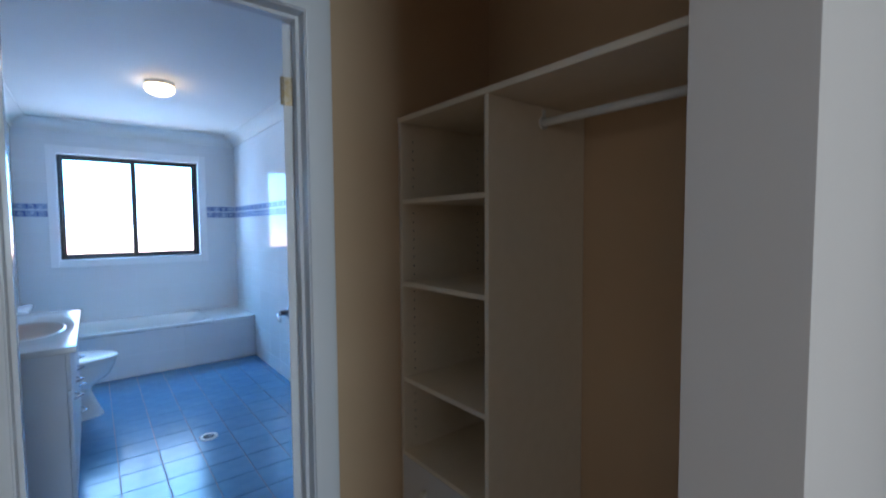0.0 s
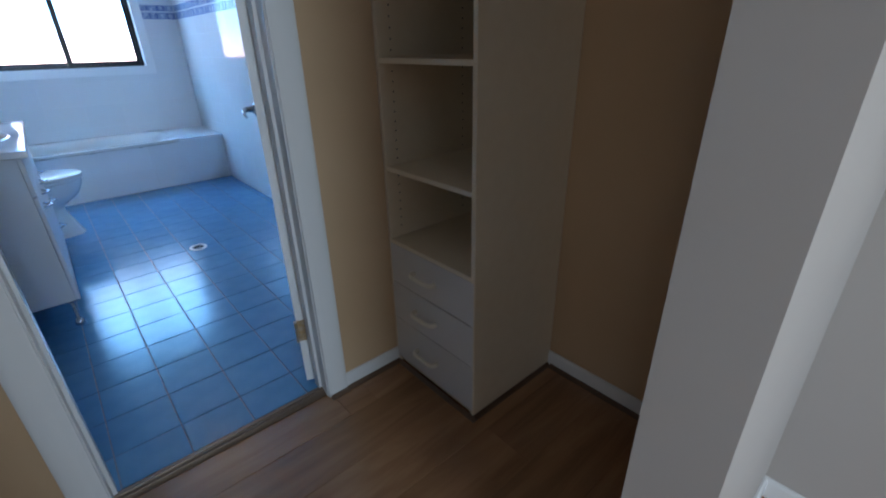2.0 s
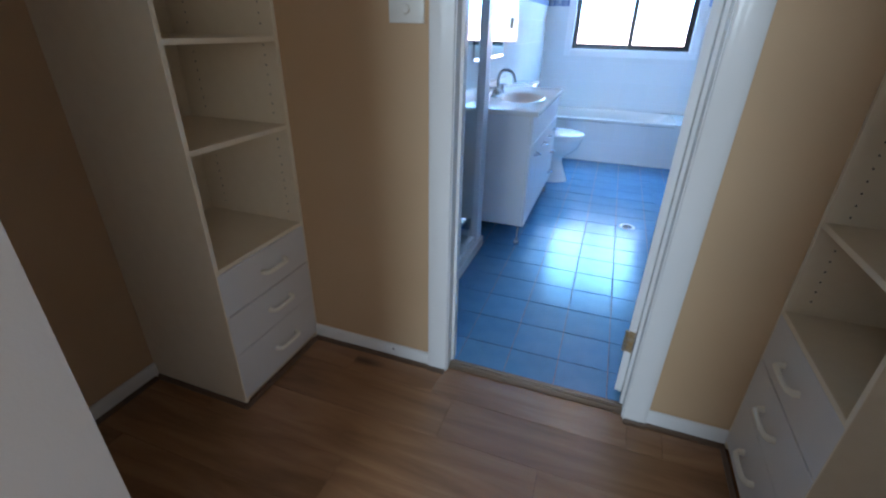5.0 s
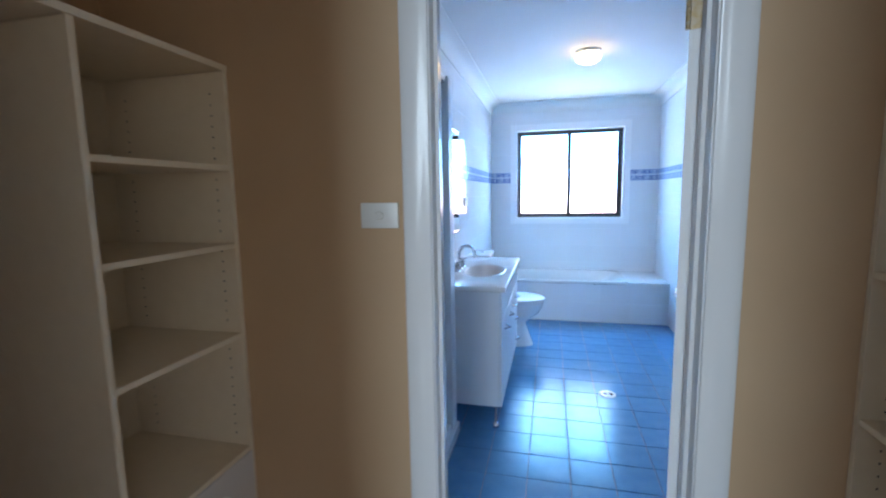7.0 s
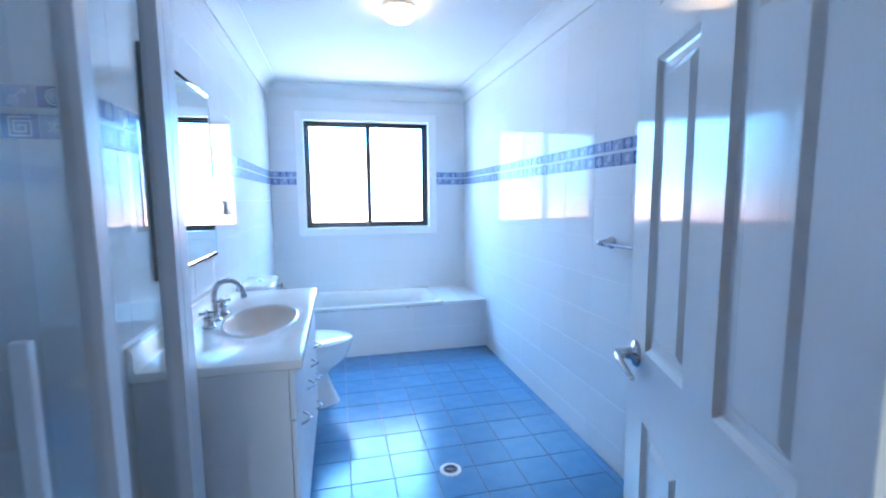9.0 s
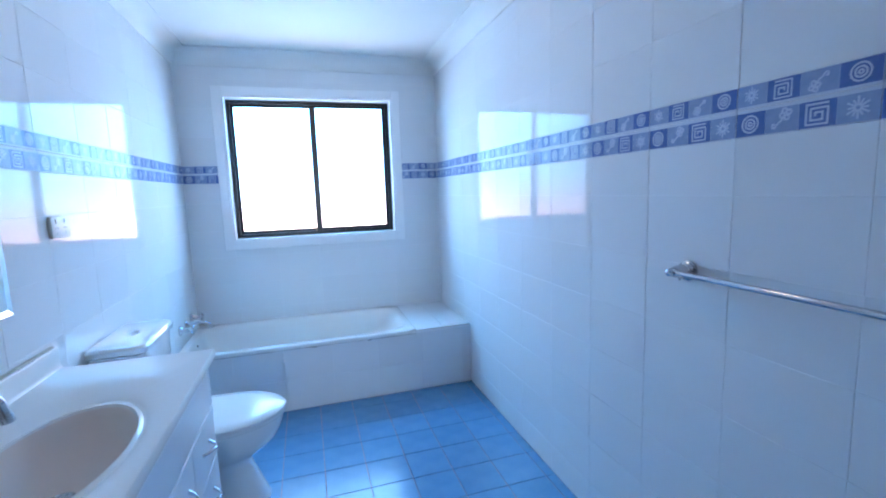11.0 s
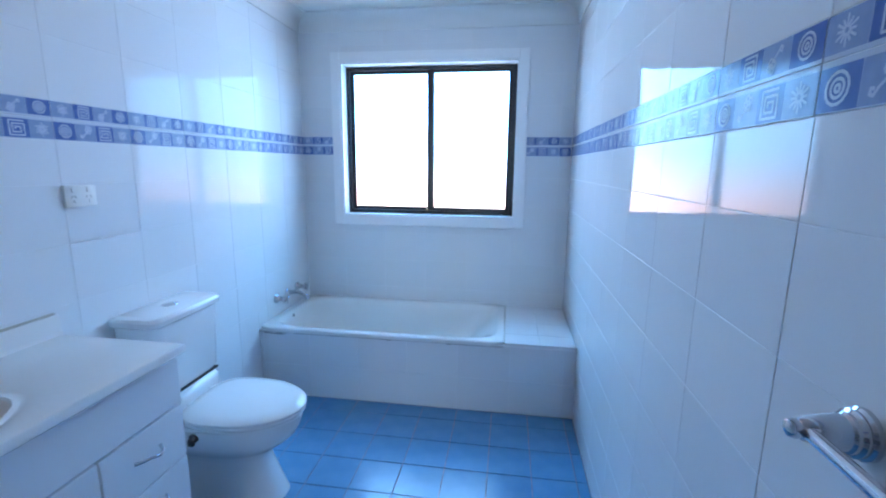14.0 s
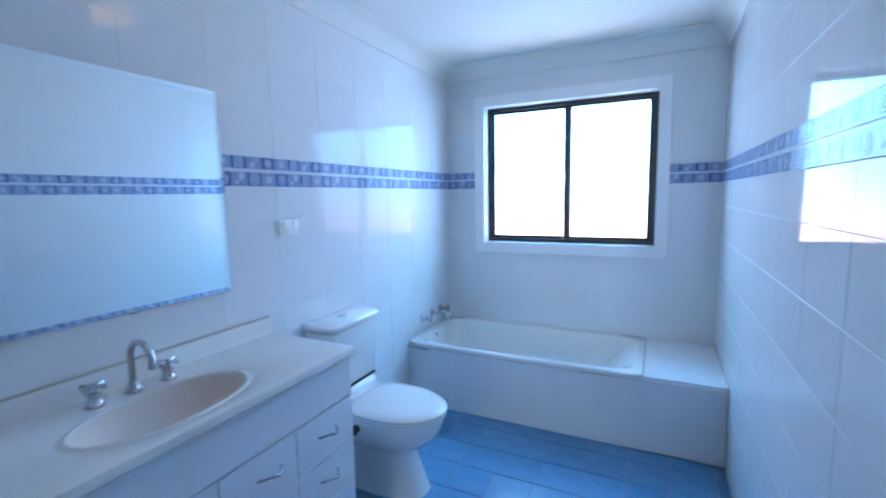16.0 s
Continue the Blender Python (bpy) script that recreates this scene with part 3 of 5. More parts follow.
# ---- the bathroom door ----
def make_door():
    d = thing("door_1", (JR + 0.001, 0.094, 0.0), "open white six-panel door with gloss paint and embossed grain", "door", rz=70.5)
    d["kind"] = "structure"
    # own frame: x runs from the hinges to the lock, y = 0 is the back, the passage face is at y = +T
    W, H, T, z0 = 0.684, 2.03, 0.035, 0.012
    xs = (0.0, 0.092, 0.282, 0.387, 0.579, W)
    zs = (z0, 0.235, 0.845, 1.005, 1.625, 1.725, 1.935, H + z0)
    bm = bmesh.new()
    cells = {(i, j) for i in (1, 3) for j in (1, 3, 5)}
    for side, y in ((1, T), (-1, 0.0)):
        grid = {}
        for i, x in enumerate(xs):
            for j, z in enumerate(zs):
                grid[i, j] = bm.verts.new((x, y, z))
        for i in range(5):
            for j in range(7):
                if (i, j) in cells:
                    a, b, c, e = xs[i], xs[i + 1], zs[j], zs[j + 1]
                    prev = [grid[i, j], grid[i + 1, j], grid[i + 1, j + 1], grid[i, j + 1]]
                    for inset, depth in ((0.003, -0.003), (0.010, -0.009), (0.016, -0.011), (0.030, -0.011), (0.044, -0.004), (0.048, -0.004)):
                        yy = y + side * depth
                        ring = [bm.verts.new(p) for p in ((a + inset, yy, c + inset), (b - inset, yy, c + inset), (b - inset, yy, e - inset), (a + inset, yy, e - inset))]
                        for k in range(4):
                            bm.faces.new((prev[k], prev[(k + 1) % 4], ring[(k + 1) % 4], ring[k]))
                        prev = ring
                    bm.faces.new(prev)
                else:
                    bm.faces.new((grid[i, j], grid[i + 1, j], grid[i + 1, j + 1], grid[i, j + 1]))
    for a, b in (((0, 0), (0, H)), ((W, 0), (W, H))):
        bm.faces.new([bm.verts.new(p) for p in ((a[0], 0, z0), (a[0], T, z0), (a[0], T, z0 + H), (a[0], 0, z0 + H))])
    for z in (z0, z0 + H):
        bm.faces.new([bm.verts.new(p) for p in ((0, 0, z), (W, 0, z), (W, T, z), (0, T, z))])
    bmesh.ops.remove_doubles(bm, verts=bm.verts, dist=1e-5)
    part("door_leaf", bm, M_DOOR, d, "white moulded six-panel leaf")
    # lever handles on round roses, both sides
    for y, s in ((T, 1), (0.0, -1)):
        bm = lathe(bmesh.new(), [(0.0001, 0), (0.031, 0), (0.031, 0.004), (0.028, 0.008), (0.018, 0.011), (0.014, 0.016), (0.0115, 0.03), (0.0115, 0.043), (0.0001, 0.045)], (0, 0, 0), "y", 24)
        for v in bm.verts:
            v.co = Vector((W - 0.055 + v.co.x, y + s * v.co.y, 0.985 + v.co.z))
        h = part("door_handle", bm, M_CHROME, d, "chrome lever handle on a round rose", smooth=True)
        bm = bmesh.new()
        pts = [(W - 0.055 + 0.008, y + s * 0.040, 0.985), (W - 0.07, y + s * 0.046, 0.985), (W - 0.10, y + s * 0.049, 0.982), (W - 0.135, y + s * 0.047, 0.974), (W - 0.16, y + s * 0.041, 0.966)]
        tube(bm, pts, [0.0095, 0.009, 0.008, 0.007, 0.006], 12)
        part("lever", bm, M_CHROME, h, "", smooth=True)
    part("latch_plate", abox(W, W + 0.001, 0.006, T - 0.006, 0.93, 1.04), M_BRASS, d, "brass latch plate")
    # brass butt hinges
    for z in (0.25, 1.825):
        bm = bmesh.new()
        box(bm, -0.002, -0.0005, 0.003, T - 0.002, z - 0.045, z + 0.045)
        for k in range(5):
            tube(bm, [(-0.005, T + 0.003, z - 0.045 + k * 0.018 + 0.001), (-0.005, T + 0.003, z - 0.045 + k * 0.018 + 0.017)], 0.0062, 12)
        part("hinge", bm, M_BRASS, d, "worn brass butt hinge", smooth=True)
    return d


make_door()


# ---- wardrobes ----
def d_handle(bm, c, sx):
    """A white plastic D handle, 120 mm along y, bowed out along x."""
    pts = [(c[0], c[1] - 0.058, c[2]), (c[0] + sx * 0.014, c[1] - 0.057, c[2]), (c[0] + sx * 0.024, c[1] - 0.048, c[2]), (c[0] + sx * 0.027, c[1] - 0.03, c[2]),
           (c[0] + sx * 0.027, c[1] + 0.03, c[2]), (c[0] + sx * 0.024, c[1] + 0.048, c[2]), (c[0] + sx * 0.014, c[1] + 0.057, c[2]), (c[0], c[1] + 0.058, c[2])]
    return tube(bm, pts, [0.010, 0.0095, 0.0085, 0.0078, 0.0078, 0.0085, 0.0095, 0.010], 10)


def make_robe(front, back, sx, shelves):
    """front: x of the open face; back: x of the back wall; sx: way the fronts look (-1 or 1)."""
    y0, y1, th = -0.461, -0.002, 0.016
    lo, hi = min(front, back), max(front, back)
    t = thing("wardrobe_tower", ((front + back) / 2, -0.23, TF), "off-white laminate wardrobe tower with open shelves over three drawers", "wardrobe shelving", "wardrobe towers")

    def xb(a, b):
        return (min(a, b), max(a, b))
    for ya in (y0, y1 - th):
        x = xb(front, back)
        part("side_panel", abox(x[0], x[1], ya, ya + th, TF, 1.752), M_LAMIN, t)
        part("edge_strip", abox(*xb(front + sx * 0.001, front), ya + 0.0005, ya + th - 0.0005, TF + 0.001, 1.7515), M_EDGE, t, "cream edging")
    for k, z in enumerate(shelves):
        part("shelf", abox(*xb(front - sx * (0.003 if k else 0), back), y0 + th, y1 - th, z - th, z, bevel=0.001), M_LAMIN, t)
        part("shelf_edge", abox(*xb(front - sx * (0.0015 if k else -0.0015), front - sx * (0.003 if k else 0)), y0 + th, y1 - th, z - th + 0.0005, z - 0.0005), M_EDGE, t, "cream edging")
    part("back_panel", abox(*xb(back, back + sx * 0.005), y0 + th, y1 - th, 0.06, 1.752), M_LAMIN, t)
    part("plinth", abox(*xb(front - sx * 0.016, front - sx * 0.03), y0 + th, y1 - th, TF, 0.045), M_LAMIN, t)
    for k, (a, b) in enumerate(((0.012, 0.208), (0.212, 0.374), (0.378, 0.541))):
        fx = front + sx * (0.002 + 0.0015 * (k % 2))
        dr = part("drawer", abox(*xb(fx, fx - sx * 0.016), y0 + th - 0.012, y1 - th + 0.008, a, b, bevel=0.0012), M_DRAWER, t, "white drawer front")
        part("handle", d_handle(bmesh.new(), (fx, -0.207, (a + b) / 2 + 0.0), sx), M_HANDLE, dr, "ivory plastic D handle", smooth=True)
    # rows of shelf-pin holes near the front
    for ya, n in ((y0 + th, 1), (y1 - th, -1)):
        bm = bmesh.new()
        for x in (front - sx * 0.05, front - sx * 0.37):
            z = 0.60
            while z < 1.72:
                if min(abs(z - q) for q in shelves[1:]) > 0.02:
                    lathe(bm, [(0.0001, n * 0.0006), (0.0028, n * 0.0006)], (x, ya, z), "y", 8)
                z += 0.032
        part("pin_holes", bm, M_HOLE, t, "rows of small dark shelf-pin holes")["kind"] = "stuff"
    s = thing("wardrobe_shelf", ((front + back) / 2, -0.56, 1.752), "long off-white top shelf lying on the wardrobe tower", "shelf", "wardrobe top shelves")
    part("board", abox(*xb(front + sx * 0.001, back), -1.125, -0.001, 1.753, 1.771, bevel=0.001), M_LAMIN, s)
    part("front_edge", abox(*xb(front + sx * 0.002, front + sx * 0.001), -1.125, -0.001, 1.7535, 1.7705), M_EDGE, s, "cream edging")
    r = thing("hanging_rail", (front - sx * 0.235, -0.79, 1.68), "white clothes rail under the top shelf", "clothes rail", "clothes rails")
    xr = front - sx * 0.235
    part("rail", tube(bmesh.new(), [(xr, -1.120, 1.702), (xr, -0.466, 1.702)], 0.0125, 14), M_PLASTIC, r, "", smooth=True)
    for ya, yb in ((-0.466, -0.4615), (-1.1255, -1.118)):
        bm = bmesh.new()
        tube(bm, [(xr, ya, 1.702), (xr, yb, 1.702)], 0.021, 16)
        box(bm, xr - 0.006, xr + 0.006, min(ya, yb), max(ya, yb), 1.702, 1.742)
        part("rail_socket", bm, M_PLASTIC, r, "white plastic end socket", smooth=True)


make_robe(1.424, 1.878, -1, (0.558, 0.835, 1.186, 1.481))
make_robe(-0.244, -0.698, 1, (0.560, 0.945, 1.235, 1.474))


# ---- vanity ----
def make_vanity():
    v = thing("vanity_cabinet", (0.23, 1.82, 0.0), "white lacquer bathroom vanity cabinet on chrome legs", "vanity")
    x0, x1, y0, y1, z0, z1 = 0.004, 0.452, 1.243, 2.400, 0.138, 0.820
    for ya, yb in ((y0, y0 + 0.016), (y1 - 0.016, y1)):
        part("side_panel", abox(x0, x1 - 0.018, ya, yb, z0, z1, bevel=0.0015), M_VANITY, v)
    part("base_panel", abox(x0, x1 - 0.018, y0 + 0.016, y1 - 0.016, z0, z0 + 0.016), M_VANITY, v)
    part("back_panel", abox(x0, x0 + 0.006, y0 + 0.016, y1 - 0.016, z0 + 0.016, z1), M_VANITY, v)
    fx0, fx1 = x1 - 0.016, x1
    part("top_rail", abox(fx0, fx1, y0, y1, 0.655, z1, bevel=0.0025), M_VANITY, v, "plain white rail under the top")
    cols = ((y0, 1.5), (1.503, 1.795), (1.798, 2.093), (2.096, y1))

    def pull(p, yc, zc, tilt=0.0):
        bm = bmesh.new()
        pts = []
        for k in range(9):
            a = k / 8
            pts.append((fx1 + 0.033 * math.sin(math.pi * a) ** 0.6 + 0.001, yc + (a - 0.5) * 0.096, zc + tilt * (a - 0.5) * 0.02 + 0.006 * math.sin(2 * math.pi * a)))
        tube(bm, pts, [0.0055, 0.0045, 0.004, 0.0045, 0.005, 0.0045, 0.004, 0.0045, 0.0055], 10)
        part("pull", bm, M_CHROME, p, "chrome wave pull", smooth=True)
    for (a, b), kind in zip(cols, ("door", "door", "door", "drawers")):
        if kind == "door":
            d = part("cabinet_door", abox(fx0, fx1, a, b, z0, 0.648, bevel=0.0035), M_VANITY, v, "white door")
            pull(d, b - (0.12 if a > 1.7 else 0.075), 0.568)
        else:
            for za, zb in ((z0, 0.300), (0.303, 0.463), (0.466, 0.648)):
                d = part("drawer", abox(fx0, fx1, a, b, za, zb, bevel=0.0035), M_VANITY, v, "white drawer front")
                pull(d, (a + b) / 2, (za + zb) / 2 + 0.01)
    for x in (0.07, 0.415):
        for y in (1.285, 2.36):
            bm = bmesh.new()
            fy = y + (-0.022 if y < 1.5 else 0.022)
            tube(bm, [(x, y, 0.138), (x, y, 0.122), (x, y, 0.120), (x, fy, 0.03)], [0.024, 0.024, 0.009, 0.009], 14)
            lathe(bm, [(0.0001, 0), (0.019, 0), (0.021, 0.006), (0.019, 0.022), (0.012, 0.034), (0.0001, 0.038)], (x, fy, 0), "z", 16)
            part("leg", bm, M_CHROME, v, "chrome adjustable leg", smooth=True)
    # moulded top with an oval bowl
    t = thing("washbasin", (0.23, 1.82, 0.819), "glossy white moulded vanity top with an oval ivory basin", "basin")
    X0, X1, Y0, Y1, Z = 0.002, 0.476, 1.230, 2.412, 0.852
    cx, cy, rx, ry = 0.274, 1.790, 0.135, 0.243
    N = 64
    bm = bmesh.new()

    def outer(f, z):
        pts = []
        for k in range(N):
            a = 2 * math.pi * k / N
            c, s = math.cos(a), math.sin(a)
            m = 1e9
            if c > 1e-6:
                m = min(m, (X1 - f - cx) / c)
            if c < -1e-6:
                m = min(m, (X0 - cx) / c)
            if s > 1e-6:
                m = min(m, (Y1 - f - cy) / s)
            if s < -1e-6:
                m = min(m, (Y0 + f - cy) / s)
            pts.append(Vector((cx + m * c, cy + m * s, z)))
        for qx, qy in ((X1 - f, Y1 - f), (X1 - f, Y0 + f), (X0, Y1 - f), (X0, Y0 + f)):
            j = min(range(N), key=lambda i: (pts[i].x - qx) ** 2 + (pts[i].y - qy) ** 2)
            pts[j] = Vector((qx, qy, z))
        return pts

    def oval(g, z):
        return [Vector((cx + rx * g * math.cos(2 * math.pi * k / N), cy + ry * g * math.sin(2 * math.pi * k / N), z)) for k in range(N)]
    rings = [outer(0.004, Z - 0.031), outer(0.0, Z - 0.027), outer(0.0, Z - 0.006), outer(0.003, Z - 0.001), outer(0.010, Z), oval(1.19, Z), oval(1.15, Z - 0.004), oval(1.09, Z - 0.0055), oval(1.055, Z - 0.001), oval(1.025, Z - 0.0005), oval(1.0, Z - 0.006)]
    loft(bm, rings, False, False)
    part("countertop", bm, M_MARBLE, t, "white cast top", smooth=True)
    bm = bmesh.new()
    loft(bm, [oval(1.0, Z - 0.006), oval(0.985, Z - 0.009), oval(0.94, Z - 0.024), oval(0.85, Z - 0.050), oval(0.70, Z - 0.076), oval(0.48, Z - 0.093), oval(0.2, Z - 0.101), oval(0.1, Z - 0.102)], False, True)
    part("bowl", bm, M_BOWL, t, "oval ivory basin bowl", smooth=True)
    bm = lathe(bmesh.new(), [(0.0001, 0.001), (0.014, 0.001), (0.022, 0.004), (0.028, 0.002), (0.029, -0.002)], (cx, cy, Z - 0.101), "z", 20)
    part("plug_waste", bm, M_CHROME, t, "chrome waste", smooth=True)
    bm = bmesh.new()
    prism(bm, [(0.002, Z - 0.001), (0.024, Z - 0.001), (0.021, Z + 0.004), (0.018, Z + 0.012), (0.017, Z + 0.060), (0.014, Z + 0.066), (0.009, Z + 0.068), (0.002, Z + 0.068)], "y", Y0, Y1 + 0.004)
    part("splashback", bm, M_MARBLE, t, "white upstand", smooth=True)
    part("sealant", tube(bmesh.new(), [(0.003, Y0 + 0.002, Z + 0.070), (0.003, Y1 - 0.002, Z + 0.070)], 0.005, 8), M_SEAL, t, "yellowed silicone bead")

    def tap(y, name):
        h = thing("basin_tap", (0.098, y, Z + 0.001), "chrome cross-head tap on the vanity top", "tap", "basin taps")
        c = (0.098, y, Z + 0.001)
        part("body", lathe(bmesh.new(), [(0.0001, 0), (0.026, 0), (0.026, 0.004), (0.022, 0.008), (0.018, 0.013), (0.0165, 0.03), (0.020, 0.034), (0.020, 0.040), (0.013, 0.044), (0.012, 0.053), (0.0001, 0.054)], c, "z", 20), M_CHROME, h, "", smooth=True)
        bm = lathe(bmesh.new(), [(0.0001, 0.048), (0.012, 0.050), (0.0135, 0.057), (0.012, 0.064), (0.006, 0.067), (0.0001, 0.068)], c, "z", 16)
        for a in (0.5, 0.5 + math.pi / 2):
            dx, dy = 0.034 * math.cos(a), 0.034 * math.sin(a)
            tube(bm, [(c[0] - dx, c[1] - dy, c[2] + 0.058), (c[0] - 0.5 * dx, c[1] - 0.5 * dy, c[2] + 0.058), (c[0] + 0.5 * dx, c[1] + 0.5 * dy, c[2] + 0.058), (c[0] + dx, c[1] + dy, c[2] + 0.058)], [0.0078, 0.0056, 0.0056, 0.0078], 10)
        part("cross_handle", bm, M_CHROME, h, "", smooth=True)
    tap(1.685, "a")
    tap(1.898, "b")
    s = thing("basin_spout", (0.095, 1.792, Z + 0.001), "chrome gooseneck spout on the vanity top", "tap")
    c = (0.095, 1.792, Z + 0.001)
    part("base", lathe(bmesh.new(), [(0.0001, 0), (0.025, 0), (0.025, 0.004), (0.019, 0.008), (0.015, 0.018), (0.0145, 0.03), (0.012, 0.034), (0.0001, 0.036)], c, "z", 20), M_CHROME, s, "", smooth=True)
    pts = [(c[0], c[1], c[2] + 0.03), (c[0], c[1], c[2] + 0.11)] + [(c[0] + 0.055 - 0.055 * math.cos(a), c[1], c[2] + 0.11 + 0.055 * math.sin(a)) for a in (0.3, 0.65, 1.0, 1.35, 1.7, 2.05, 2.4, 2.75)] + [(c[0] + 0.113, c[1], c[2] + 0.100)]
    part("neck", tube(bmesh.new(), pts, 0.0105, 14), M_CHROME, s, "", smooth=True)
    part("aerator", tube(bmesh.new(), [(c[0] + 0.112, c[1], c[2] + 0.104), (c[0] + 0.1145, c[1], c[2] + 0.090)], 0.0125, 14), M_CHROME, s, "", smooth=True)


make_vanity()


# ---- mirror ----
def make_mirror():
    m = thing("wall_mirror", (0.004, 1.862, 1.083), "frameless wall mirror on the white tiles above the vanity", "mirror")
    y0, y1, z0, z1, b = 1.472, 2.230, 1.080, 1.845, 0.014
    bm = bmesh.new()
    o = [bm.verts.new(p) for p in ((0.0142, y0, z0), (0.0142, y1, z0), (0.0142, y1, z1), (0.0142, y0, z1))]
    i = [bm.verts.new(p) for p in ((0.011, y0 + b, z0 + b), (0.011, y1 - b, z0 + b), (0.011, y1 - b, z1 - b), (0.011, y0 + b, z1 - b))]
    for k in range(4):
        bm.faces.new((o[k], o[(k + 1) % 4], i[(k + 1) % 4], i[k]))
    part("bevel", bm, M_MIRROR, m, "bevelled rim")
    bm = bmesh.new()
    bm.faces.new([bm.verts.new(p) for p in ((0.011, y0 + b, z0 + b), (0.011, y1 - b, z0 + b), (0.011, y1 - b, z1 - b), (0.011, y0 + b, z1 - b))])
    part("mirror_face", bm, M_MIRROR, m)
    part("glass_edge", abox(0.002, 0.0108, y0, y1, z0, z1), mat("green_black_glass_edge", (0.03, 0.06, 0.07), 0.2), m, "dark edge")
    for y in (1.86,):
        part("mirror_clip", abox(0.002, 0.014, y - 0.012, y + 0.012, z0 - 0.006, z0 + 0.008, bevel=0.001), M_CHROME, m, "chrome clip")


make_mirror()


# ---- toilet ----
def make_toilet():
    t = thing("toilet", (0.36, 2.80, 0.0), "white close-coupled toilet with the lid down, beside the vanity", "toilet")
    cy = 2.80
    # cistern, tapered
    bm = bmesh.new()

    def rr(x0, x1, y0, y1, z, r, n=5):
        pts = []
        for qx, qy, a0 in ((x1 - r, y1 - r, 0), (x0 + 0.01, y1 - 0.01, 90), (x0 + 0.01, y0 + 0.01, 180), (x1 - r, y0 + r, 270)):
            q = r if qx > x0 + 0.02 else 0.01
            for k in range(n):
                a = radians(a0 + 90 * k / (n - 1))
                pts.append((qx + q * math.cos(a), qy + q * math.sin(a), z))
        return pts
    loft(bm, [rr(0.016, 0.170, cy - 0.160, cy + 0.160, 0.500, 0.04), rr(0.010, 0.183, cy - 0.176, cy + 0.176, 0.518, 0.045), rr(0.008, 0.188, cy - 0.188, cy + 0.188, 0.79, 0.04), rr(0.008, 0.188, cy - 0.188, cy + 0.188, 0.797, 0.04)])
    part("cistern", bm, M_CERAMIC, t, "white cistern", smooth=True)
    bm = bmesh.new()
    loft(bm, [rr(0.006, 0.192, cy - 0.192, cy + 0.192, 0.800, 0.042), rr(0.004, 0.202, cy - 0.202, cy + 0.202, 0.806, 0.045), rr(0.004, 0.204, cy - 0.204, cy + 0.204, 0.826, 0.046), rr(0.006, 0.196, cy - 0.196, cy + 0.196, 0.836, 0.042), rr(0.012, 0.170, cy - 0.17, cy + 0.17, 0.840, 0.035)])
    lid = part("cistern_lid", bm, M_CERAMIC, t, "white cistern lid", smooth=True)
    bm = lathe(bmesh.new(), [(0.0001, 0.006), (0.018, 0.006), (0.021, 0.004), (0.026, 0.004), (0.028, 0.0)], (0.10, cy, 0.839), "z", 24, 1.0, 1.35)
    part("flush_button", bm, M_CHROME, lid, "chrome dual flush button", smooth=True)

    # bowl and pedestal: egg-shaped rings
    def egg(x0, x1, w, z, n=36, p=2.0):
        c, L = (x0 + x1) / 2, (x1 - x0) / 2
        pts = []
        for k in range(n):
            a = 2 * math.pi * k / n
            ca, sa = math.cos(a), math.sin(a)
            q = p if ca > 0 else p + 1.2
            ww = w * (1 - 0.10 * ca)
            pts.append((c + L * math.copysign(abs(ca) ** (2 / q), ca), cy + ww * math.copysign(abs(sa) ** (2 / q), sa), z))
        return pts
    bm = bmesh.new()
    loft(bm, [egg(0.10, 0.572, 0.120, 0.0, p=2.8), egg(0.10, 0.567, 0.118, 0.012, p=2.8), egg(0.10, 0.540, 0.110, 0.08, p=2.7), egg(0.10, 0.514, 0.104, 0.15, p=2.6), egg(0.10, 0.504, 0.103, 0.19, p=2.5), egg(0.10, 0.512, 0.110, 0.215, p=2.4), egg(0.10, 0.545, 0.128, 0.24, p=2.3), egg(0.095, 0.590, 0.150, 0.27, p=2.2), egg(0.09, 0.622, 0.166, 0.30, p=2.1), egg(0.083, 0.645, 0.178, 0.34), egg(0.077, 0.656, 0.184, 0.375), egg(0.077, 0.657, 0.184, 0.388), egg(0.085, 0.648, 0.176, 0.395)])
    part("bowl", bm, M_CERAMIC, t, "white bowl and pedestal", smooth=True)
    part("bowl_shelf", abox(0.012, 0.200, cy - 0.150, cy + 0.150, 0.345, 0.493, bevel=0.030, seg=4), M_CERAMIC, t, smooth=True)
    bm = bmesh.new()
    loft(bm, [egg(0.205, 0.664, 0.186, 0.399), egg(0.20, 0.668, 0.19, 0.403), egg(0.20, 0.668, 0.19, 0.412), egg(0.205, 0.664, 0.186, 0.416)])
    part("seat", bm, M_SEAT, t, "white plastic seat", smooth=True)
    bm = bmesh.new()
    loft(bm, [egg(0.200, 0.668, 0.190, 0.418), egg(0.196, 0.672, 0.193, 0.422), egg(0.196, 0.672, 0.193, 0.430), egg(0.205, 0.662, 0.184, 0.438), egg(0.24, 0.62, 0.15, 0.444), egg(0.30, 0.55, 0.09, 0.446)])
    part("lid", bm, M_SEAT, t, "white plastic lid, closed", smooth=True)
    for s in (-1, 1):
        part("seat_hinge", tube(bmesh.new(), [(0.207, cy + s * 0.085, 0.428), (0.207, cy + s * 0.055, 0.428)], 0.012, 12), M_SEAT, t, smooth=True)
    bm = bmesh.new()
    tube(bm, [(0.012, cy - 0.05, 0.19), (0.05, cy - 0.10, 0.20), (0.10, cy - 0.14, 0.27), (0.15, cy - 0.15, 0.34)], 0.02, 12)
    part("waste_boot", bm, M_RUBBER_SHADE, t, "black rubber connector", smooth=True)
